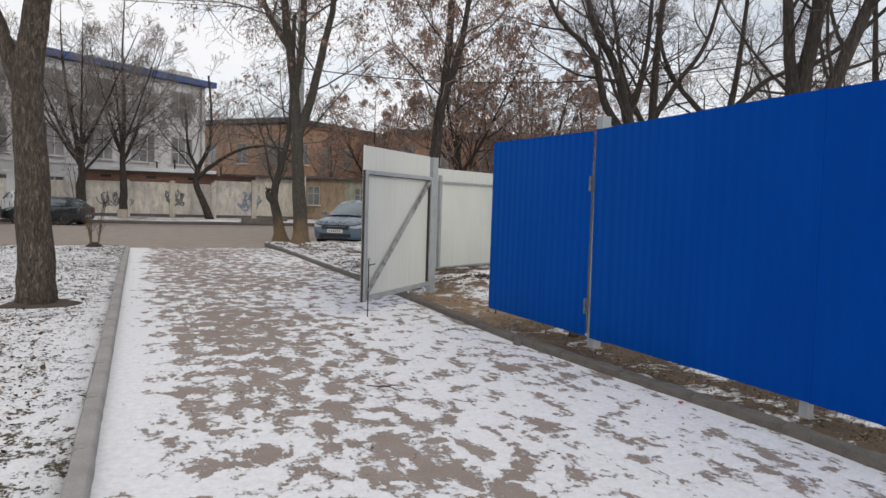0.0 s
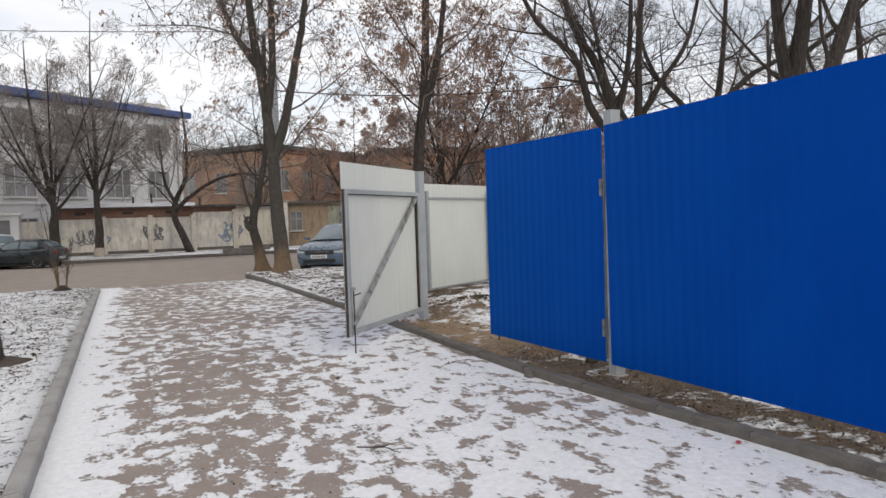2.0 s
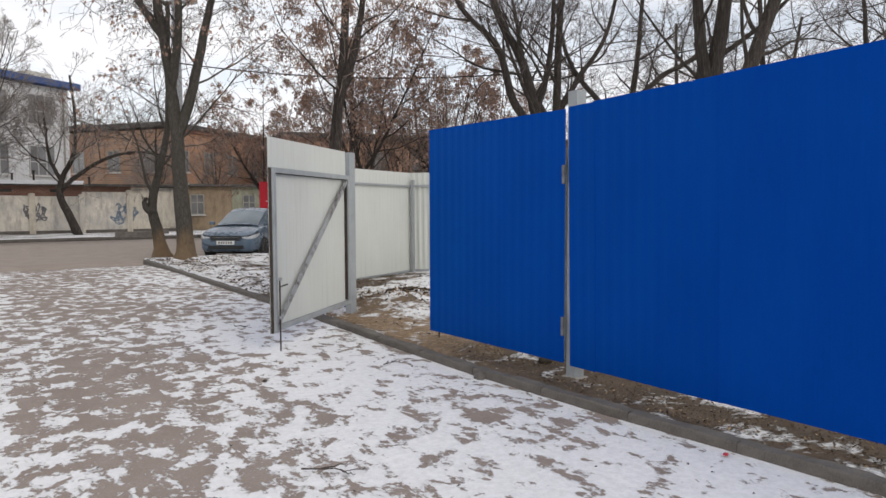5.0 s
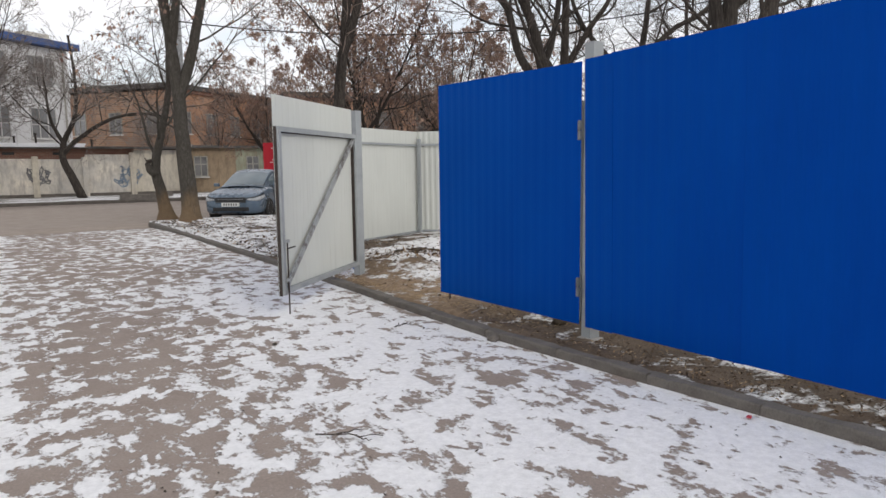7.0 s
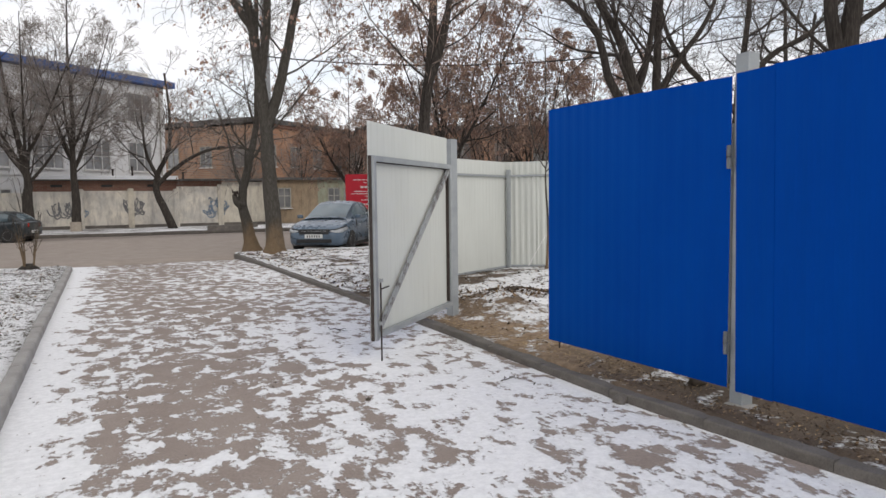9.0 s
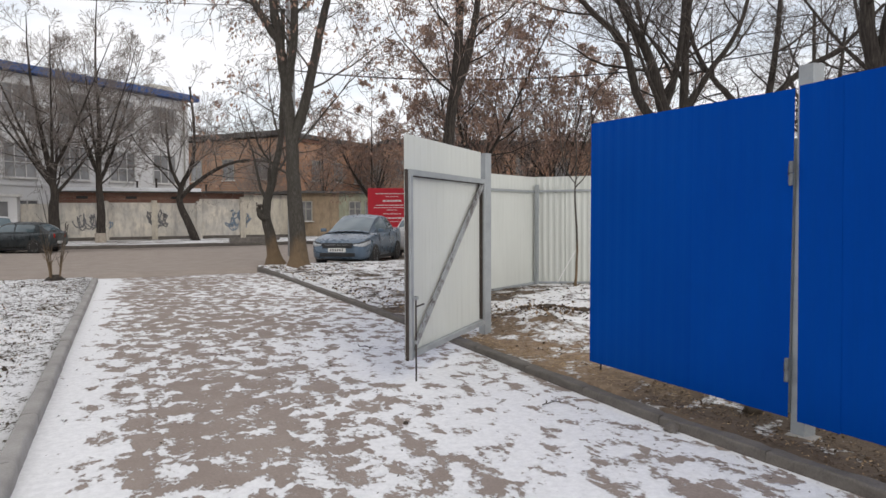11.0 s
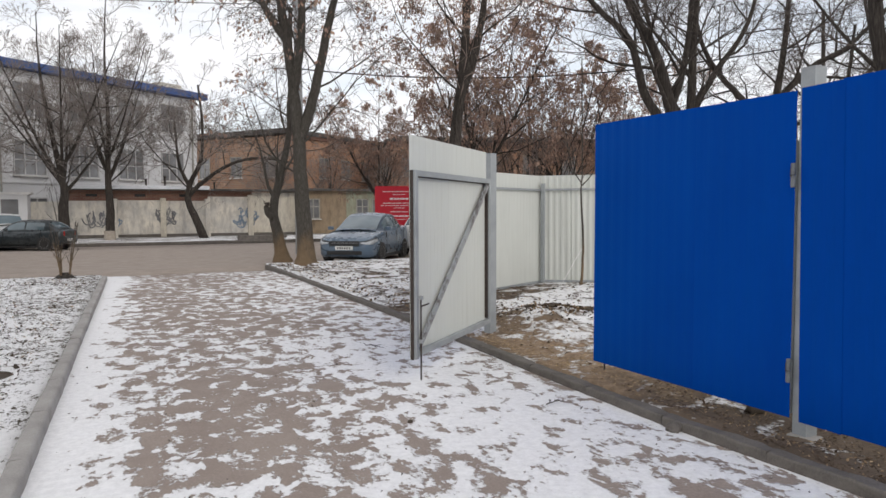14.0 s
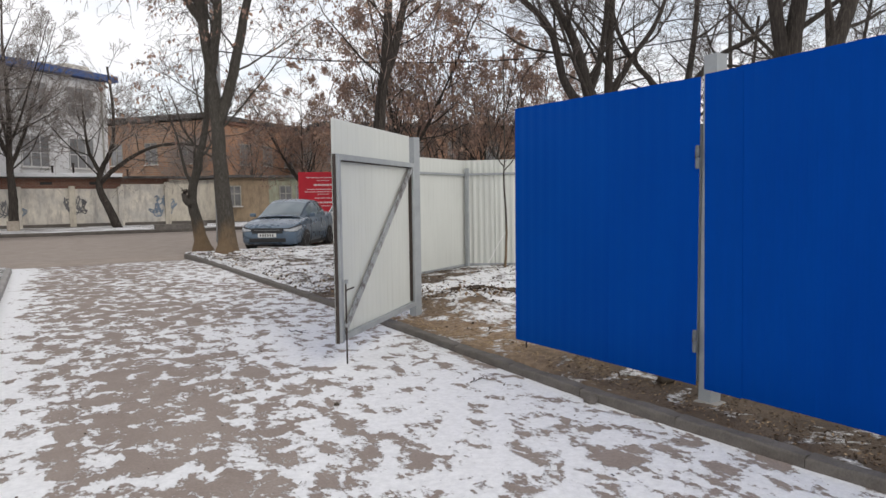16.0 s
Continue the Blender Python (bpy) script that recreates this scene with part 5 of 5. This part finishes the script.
def car(at, turn, paint_mat, label, shape, size=1.0):
    c = thing("car", pose(at[0], at[1], at[2], 0, 0, turn) @ Matrix.Scale(size, 4), label, "car")
    st, gh, belt = shape["body"], shape["glass"], shape["belt"]
    W = max(s[3] for s in st)
    front, rear = st[0][0], st[-1][0]
    fine = []
    for i in range(len(st) - 1):
        p, q, r, e = (st[min(max(i + d, 0), len(st) - 1)] for d in (-1, 0, 1, 2))
        fine += [tuple(0.5 * (2 * b + (g - a) * f + (2 * a - 5 * b + 4 * g - d) * f * f + (3 * b - a - 3 * g + d) * f ** 3) for a, b, g, d in zip(p, q, r, e)) for f in (0, 0.34, 0.67)]
    body = part("body", loft(fine + [st[-1]], body_ring), MAT[paint_mat], c, smooth=True)
    part("sill", boxed((rear + 0.5, -W * 0.95, 0.14), (front - 0.45, W * 0.95, 0.235), 0.02), MAT["black_plastic"], body)

    n = len(gh) - 1

    def at_station(u):
        """A smooth run through the cabin's stations: x, roof height, width at the belt, width at the roof."""
        i = min(int(u * n), n - 1)
        f = u * n - i
        p, q, r, e = (gh[min(max(i + d, 0), n)] for d in (-1, 0, 1, 2))
        return [0.5 * (2 * b + (c2 - a) * f + (2 * a - 5 * b + 4 * c2 - d) * f * f + (3 * b - a - 3 * c2 + d) * f ** 3) for a, b, c2, d in zip(p, q, r, e)]

    def skin(u, v, proud=0.0):
        """The cabin's surface: u runs front to rear, v from the sill of one side over the roof to the other."""
        x, z, wb, wt = at_station(u)
        a, lowest = abs(v), belt - 0.06
        h = max(z - lowest, 0.01)
        shoulder = min(0.075, 0.5 * h)
        if a < 0.55:
            k = a / 0.55
            y, zz = wt * 0.93 * k, z + 0.03 - (0.03 + 0.25 * shoulder) * k ** 2.4
        elif a < 0.7:
            k = (a - 0.55) / 0.15
            y, zz = wt * (0.93 + 0.09 * math.sin(1.57 * k)), z - shoulder * (0.25 + 0.75 * (1 - math.cos(1.57 * k)))
        else:
            k = (a - 0.7) / 0.3
            y, zz = wt * 1.02 + (wb - wt * 1.02) * (k + 0.18 * math.sin(3.1416 * k)), z - shoulder - (h - shoulder) * k
        mid = Vector((-0.25, 0, belt))
        out = (Vector((x, y, zz)) - mid).normalized() * proud
        return (x + out.x, math.copysign(1, v) * (y + out.y), zz + out.z)

    def patch(u0, u1, v0, v1, nu, nv, proud):
        bm = bmesh.new()
        grid = [[bm.verts.new(skin(u0 + (u1 - u0) * i / nu, v0 + (v1 - v0) * j / nv, proud)) for j in range(nv + 1)] for i in range(nu + 1)]
        for i in range(nu):
            for j in range(nv):
                bm.faces.new((grid[i][j], grid[i + 1][j], grid[i + 1][j + 1], grid[i][j + 1]))
        bmesh.ops.recalc_face_normals(bm, faces=bm.faces)
        if sum((f.normal.dot(f.calc_center_median() - Vector((-0.25, 0, 0.6))) for f in bm.faces)) < 0:
            bmesh.ops.reverse_faces(bm, faces=bm.faces)
        return bm

    part("cabin", patch(0.0, 1.0, -1, 1, 28, 40, 0.0), MAT[paint_mat], c, "painted roof and pillars", smooth=True)
    part("windscreen", patch(0.035, 0.225, -0.58, 0.58, 8, 16, 0.007), MAT["car_glass"], c, "windscreen with reflected sky in its colour", smooth=True)
    part("rear_window", patch(0.80, 0.95, -0.54, 0.54, 6, 14, 0.007), MAT["car_glass"], c, "rear window with reflected sky in its colour", smooth=True)
    for sgn in (-1, 1):
        for u0, u1 in ((0.15, 0.44), (0.47, 0.74)):
            part("side_window", patch(u0, u1, sgn * 0.715, sgn * 0.93, 8, 6, 0.007), MAT["car_glass"], c, "side window with reflected sky in its colour", smooth=True)
    for sgn in (-1, 1):
        part("mirror", boxed((-0.05, -0.085, -0.05), (0.05, 0.085, 0.055), 0.03, pose(gh[0][0] - 0.42, sgn * (W + 0.05), belt + 0.05)), MAT[paint_mat], c)
        for dx in shape["doors"]:
            part("door_seam", boxed((dx - 0.006, sgn * W * 0.985 - 0.012, 0.28), (dx + 0.006, sgn * W * 0.985 + 0.012, belt - 0.05)), MAT["black_plastic"], c)
        for dx in shape["handles"]:
            part("door_handle", boxed((dx - 0.09, sgn * W * 0.985 - 0.01, belt - 0.17), (dx + 0.09, sgn * W * 0.985 + 0.022, belt - 0.135), 0.008), MAT[paint_mat], c)
        lamp = [(front - 0.01, 0.46, -0.045, 0.0), (front - 0.05, 0.64, -0.075, 0.02), (front - 0.17, 0.765, -0.07, 0.06), (front - 0.46, 0.845, 0.02, 0.11)]
        for nm, grow, mt, lb in (("lamp_housing", 0.012, "black_plastic", ""), ("headlight", 0.0, "lamp_glass", "clear swept-back headlight")):
            out = 0.022 if nm == "headlight" else 0.008
            part(nm, loft(lamp, lambda s: [(s[0] + dx, sgn * (s[1] * W / 0.86 + dy), shape["lamp"] + z) for dx, dy, z in
                                           ((-0.12, -0.10, s[2] - grow), (out * 0.8, out, s[2] - grow), (out * 0.5, out * 0.9, 0.5 * (s[2] + s[3])), (-0.02, -0.02, s[3] + grow), (-0.14, -0.12, s[3] + grow))]), MAT[mt], c, lb, smooth=True)
        part("tail_light", boxed((-0.06, -0.17, -0.10), (0.12, 0.17, 0.10), 0.03, pose(rear + 0.09, sgn * W * 0.70, shape["tail"], 0, 0, -sgn * 24)), MAT["lamp_red"], c, "red tail light")
        part("fog_light", boxed((-0.05, -0.09, -0.05), (0.05, 0.09, 0.05), 0.03, pose(front - 0.10, sgn * W * 0.72, 0.36, 0, 0, sgn * 22)), MAT["lamp_glass"], c)
    g = part("grille", boxed((-0.06, -0.44, -0.075), (0.04, 0.44, 0.075), 0.036, pose(front - 0.015, 0, shape["lamp"] - 0.045, 0, -10)), MAT["black_plastic"], c, "dark front grille")
    for k in range(3):
        part("grille_bar", boxed((0.034, -0.37, -0.003), (0.04, 0.37, 0.003), 0.0, pose(front - 0.015, 0, shape["lamp"] - 0.085 + 0.03 * k)), MAT["alloy"], g)
    part("air_intake", boxed((-0.06, -0.52, -0.055), (0.03, 0.52, 0.055), 0.025, pose(front - 0.012, 0, 0.34)), MAT["black_plastic"], c)
    for x in (front + 0.012, rear - 0.015):
        p = part("number_plate", boxed((-0.008, -0.26, -0.056), (0.008, 0.26, 0.056), 0.004, pose(x + math.copysign(0.012, x), 0, 0.475)), MAT["plate_white"], c, "white number plate with dark marks")
        for k in range(6):
            part("plate_mark", boxed((-0.0105, -0.2 + 0.07 * k, -0.03), (0.0105, -0.165 + 0.07 * k, 0.03), 0.0, pose(x + math.copysign(0.012, x), 0, 0.475)), MAT["black_plastic"], p)
    for x in (shape["axle"], shape["axle"] - shape["base"]):
        for sgn in (-1, 1):
            # flat black disc stands in for the shaded hollow of the wheel arch
            arch = part("arch_shade_disc", lathe([(0.365, -0.10), (0.365, 0.0)], 28, pose(x, sgn * (W - 0.035), 0.31, 90 * -sgn)), MAT["black_plastic"], c)
            wheel = part("wheel", lathe([(0.20, -0.10), (0.285, -0.10), (0.308, -0.075), (0.308, 0.075), (0.285, 0.10), (0.20, 0.09)], 28), MAT["rubber"], c, "dusty black tyre", m=pose(x, sgn * (W - 0.07), 0.308, 90 * -sgn))
            rim = part("rim", lathe([(0.205, 0.06), (0.2, 0.092), (0.17, 0.08), (0.06, 0.07), (0.04, 0.088)], 24), MAT["alloy"], wheel)
            for k in range(6):
                part("rim_slot", boxed((0.085, -0.028, 0.076), (0.165, 0.028, 0.087), 0.0, pose(0, 0, 0, 0, 0, 60 * k)), MAT["black_plastic"], wheel)
    for s in (-0.35, 0.32):
        part("wiper", beam((gh[0][0] - 0.02, s, belt + 0.02), (gh[0][0] - 0.08, s + 0.40, belt + 0.06), 0.007, 0.007, 0.0), MAT["black_plastic"], c)
    return c


SEDAN = dict(body=[(2.18, 0.30, 0.56, 0.50), (2.15, 0.25, 0.63, 0.64), (2.06, 0.21, 0.70, 0.75), (1.9, 0.20, 0.77, 0.81), (1.6, 0.20, 0.85, 0.845), (1.2, 0.20, 0.92, 0.855), (0.9, 0.20, 0.95, 0.855), (0, 0.20, 0.95, 0.86),
                   (-1.0, 0.20, 0.985, 0.86), (-1.6, 0.21, 1.03, 0.845), (-2.0, 0.26, 1.05, 0.80), (-2.14, 0.32, 1.0, 0.72), (-2.18, 0.40, 0.9, 0.66)],
             glass=[(1.22, 0.95, 0.70, 0.64), (0.18, 1.39, 0.79, 0.57), (-0.42, 1.445, 0.80, 0.59), (-1.08, 1.38, 0.78, 0.56), (-1.86, 1.03, 0.66, 0.58)],
             belt=0.955, doors=(0.78, -0.36, -1.18), handles=(-0.15, -1.0), lamp=0.645, tail=0.86, axle=1.30, base=2.57)
HATCH = dict(body=[(1.98, 0.36, 0.62, 0.62), (1.94, 0.28, 0.72, 0.76), (1.7, 0.24, 0.80, 0.80), (1.0, 0.22, 0.88, 0.81), (0.7, 0.22, 0.90, 0.81), (-0.6, 0.22, 0.92, 0.82), (-1.6, 0.24, 0.96, 0.81),
                   (-1.92, 0.30, 0.95, 0.77), (-1.99, 0.42, 0.86, 0.70)],
             glass=[(0.85, 0.93, 0.70, 0.62), (0.15, 1.34, 0.76, 0.60), (-0.5, 1.385, 0.77, 0.60), (-1.25, 1.33, 0.76, 0.58), (-1.86, 0.97, 0.70, 0.62)],
             belt=0.92, doors=(0.62, -0.38, -1.1), handles=(-0.18, -0.98), lamp=0.66, tail=0.78, axle=1.17, base=2.42)
car((6.83, 23.25, -0.06), -124.8, "car_blue", "dusty blue-grey saloon car parked beside the trees", SEDAN)
car((10.1, 25.6, -0.06), 52, "car_white", "white car parked behind the blue-grey saloon", HATCH)
car((-3.95, 34.4, -0.06), 157, "car_dark", "dark hatchback parked at the roadside", HATCH, 0.86)
car((-6.9, 34.8, -0.06), -78, "car_silver", "silver car parked facing the road", SEDAN)
car((-5.2, 37.2, -0.02), -70, "car_white", "pale car half hidden behind the dark hatchback", HATCH)
car((-9.3, 31.6, -0.06), -60, "car_red", "dark red car parked under the spruce", HATCH)


# ---- loose things on the ground ----
MAT["dark_soil"] = plain("dark_bare_soil", (0.055, 0.043, 0.034), (0.13, 0.10, 0.078), 9.0, 0.95, bump=0.9, fine=60, dist=0.02)


def scatter(name, n, place, size, mat, label, category, seed, curl=0.35, aspect=0.6, lie=0.35):
    """Many small curled flakes lying on the ground, too many to count."""
    rng = np.random.default_rng(seed)
    vs, fs = [], []
    k = 0
    while k < n:
        p = place(rng)
        if p is None:
            continue
        s = size * rng.uniform(0.5, 1.4)
        a = rng.uniform(0, 6.28)
        u = np.array((math.cos(a), math.sin(a), rng.normal() * lie)) * s
        v = np.array((-math.sin(a), math.cos(a), rng.normal() * lie)) * s * aspect
        up = np.array((0, 0, curl * s))
        c = np.array(p) + (0, 0, 0.004 + 0.25 * curl * s)
        i = len(vs)
        vs += [c - u, c - v + up * rng.uniform(-0.2, 1), c + u + up * rng.uniform(0, 1), c + v + up * rng.uniform(-0.2, 1), c]
        fs += [(i, i + 1, i + 4), (i + 1, i + 2, i + 4), (i + 2, i + 3, i + 4), (i + 3, i, i + 4)]
        k += 1
    return tagged(new(name, arrays_mesh(name, vs, fs, MAT[mat])), label, category, kind="stuff")


def on_lawn(rng):
    x, y = -0.55 - rng.exponential(2.2), rng.uniform(2.5, 19.4)
    return (x, y, lawn_height(x, y)) if x > -9 else None


def on_verge(rng):
    y = rng.uniform(0.5, 7.0)
    x = right_kerb_x(y) + 0.14 + abs(rng.normal()) * 0.5
    return (x, y, soil_height(x, y))


def on_gateway(rng):
    y = rng.normal(8.4, 1.2)
    x = right_kerb_x(y) + 0.14 + abs(rng.normal()) * 0.45
    return (x, y, soil_height(x, y))


def in_yard(rng):
    x, y = rng.uniform(4.0, 9.0), rng.uniform(7.5, 14)
    return (x, y, soil_height(x, y))


def on_bank(rng):
    y = rng.uniform(11, 21.2)
    x = right_kerb_x(y) + 0.15 + rng.exponential(1.6)
    return (x, y, soil_height(x, y)) if x < 9 else None


def on_path(rng):
    y = rng.uniform(2.5, 18.6)
    x = rng.uniform(left_kerb_x(y) + 0.1, right_kerb_x(y) - 0.05)
    return (x, y, ridge(x, y, 0.5, 0.012, 3))


scatter("leaf_litter", 7500, on_lawn, 0.017, "litter", "dark fallen leaves and grass tufts on the snowy lawn", "leaf litter", 1)
scatter("leaf_clods", 260, on_lawn, 0.03, "clod", "dark sodden clumps of leaves on the lawn", "leaf litter", 2, 0.5, 0.75)
scatter("leaf_litter", 6500, on_verge, 0.012, "litter", "brown leaves strewn under the blue fence", "leaf litter", 3, 0.25, 0.45)
scatter("straw", 2600, on_gateway, 0.02, "straw", "dry straw along the kerb", "straw", 4, 0.2, 0.07)
scatter("leaf_litter", 1500, in_yard, 0.022, "litter", "brown leaves on the yard soil", "leaf litter", 5)
scatter("straw", 900, in_yard, 0.03, "straw", "dry straw on the yard soil", "straw", 6, 0.2, 0.08)
scatter("leaf_litter", 1500, on_bank, 0.03, "litter", "brown leaves on the bank beside the path", "leaf litter", 7)
scatter("straw", 900, on_bank, 0.04, "straw", "dry grass on the bank beside the path", "straw", 8, 0.2, 0.08)
scatter("path_debris", 420, on_path, 0.011, "clod", "tiny dark crumbs of leaves on the path", "leaf litter", 9)


def rock(name, at, r, mat, label, seed, squash=(1, 1, 0.6), category="stone"):
    bm = bmesh.new()
    bmesh.ops.create_icosphere(bm, subdivisions=3, radius=r)
    for v in bm.verts:
        k = 1 + 0.35 * noise.noise(v.co * (1.6 / r) + Vector((seed, seed, 0)))
        v.co = Vector((v.co.x * squash[0], v.co.y * squash[1], v.co.z * squash[2])) * k
    ob = new(name, mesh_of(name, bm, MAT[mat], True))
    ob.matrix_basis = pose(*at)
    return tagged(ob, label, category)


rock("stone", (3.68, 6.16, 0.02), 0.05, "kerb_dark", "dark lump of concrete against the kerb", 1, (1, 1, 0.8))
rock("stone", (3.96, 4.80, 0.01), 0.028, "kerb_dark", "small dark stone by the kerb", 2)
rock("stone", (-0.95, 5.38, 0.08), 0.14, "kerb", "flat grey stone lying in the lawn", 3, (1.1, 1, 0.5))
rock("stone", (2.13, 7.05, 0.008), 0.018, "clod", "small dark pebble on the path", 4)
rock("soil_mound", (-1.12, 9.55, 0.035), 0.46, "dark_soil", "ring of dark bare soil round the tree foot", 5, (1.1, 1, 0.12), "soil")
rock("soil_mound", (4.18, 19.75, 0.03), 0.55, "soil", "low mound of soil round the tree foot", 6, (1.1, 1, 0.25), "soil")
rock("soil_clump", (4.30, 6.05, 0.10), 0.065, "clod", "dark clump of soil and leaves under the gate", 7, (1.1, 0.9, 0.7), "soil")
for k, (x, y, r) in enumerate(((5.15, 9.95, 0.05), (4.95, 10.2, 0.04), (5.5, 9.7, 0.045), (5.75, 10.0, 0.035), (5.3, 10.1, 0.04))):
    rock("soil_clump", (x, y, soil_height(x, y)), r, "clod", "dark clod of dug soil in the snow", 10 + k, (1.3, 1.1, 0.6), "soil")


def on_mound(rng):
    x, y = rng.normal(5.3, 0.45), rng.normal(9.95, 0.28)
    return (x, y, soil_height(x, y))


scatter("leaf_litter", 600, on_mound, 0.022, "litter", "sodden dark leaves on the dug mound in the yard", "leaf litter", 11, 0.5, 0.6, 0.6)


def twig(at, length, turn, seed, label):
    rng = random.Random(seed)
    cu = bpy.data.curves.new("fallen_twig", "CURVE")
    cu.dimensions, cu.bevel_depth, cu.bevel_resolution = "3D", 0.005, 1
    for k, (l, a) in enumerate(((length, 0), (length * 0.45, 38), (length * 0.35, -42))):
        sp = cu.splines.new("POLY")
        sp.points.add(6)
        x0 = 0 if k == 0 else length * 0.3 * k
        for i in range(7):
            s = i / 6 * l
            sp.points[i].co = (x0 + s * math.cos(radians(a)), s * math.sin(radians(a)) + rng.uniform(-0.015, 0.015), 0.012 + rng.uniform(0, 0.012), 1)
            sp.points[i].radius = 1 - 0.6 * i / 6
    cu.materials.append(MAT["twig"])
    ob = new("fallen_twig", cu)
    ob.matrix_basis = pose(*at, 0, 0, turn)
    return tagged(ob, label, "twig")


twig((1.70, 5.05, 0.0), 0.36, -35, 1, "forked dry twig lying on the trodden snow")
twig((2.62, 9.8, 0.0), 0.30, -60, 2, "dry twig on the snow beside the gate")
twig((3.2, 7.0, 0.0), 0.2, 20, 3, "thin dry twig on the path")

wrapper = new("wrapper", mesh_of("wrapper", boxed((-0.024, -0.012, 0), (0.024, 0.012, 0.011), 0.005), MAT["litter_red"]))
wrapper.matrix_basis = pose(3.84, 3.95, 0.006, 0, 8, 25)
tagged(wrapper, "crumpled red wrapper by the kerb", "litter")
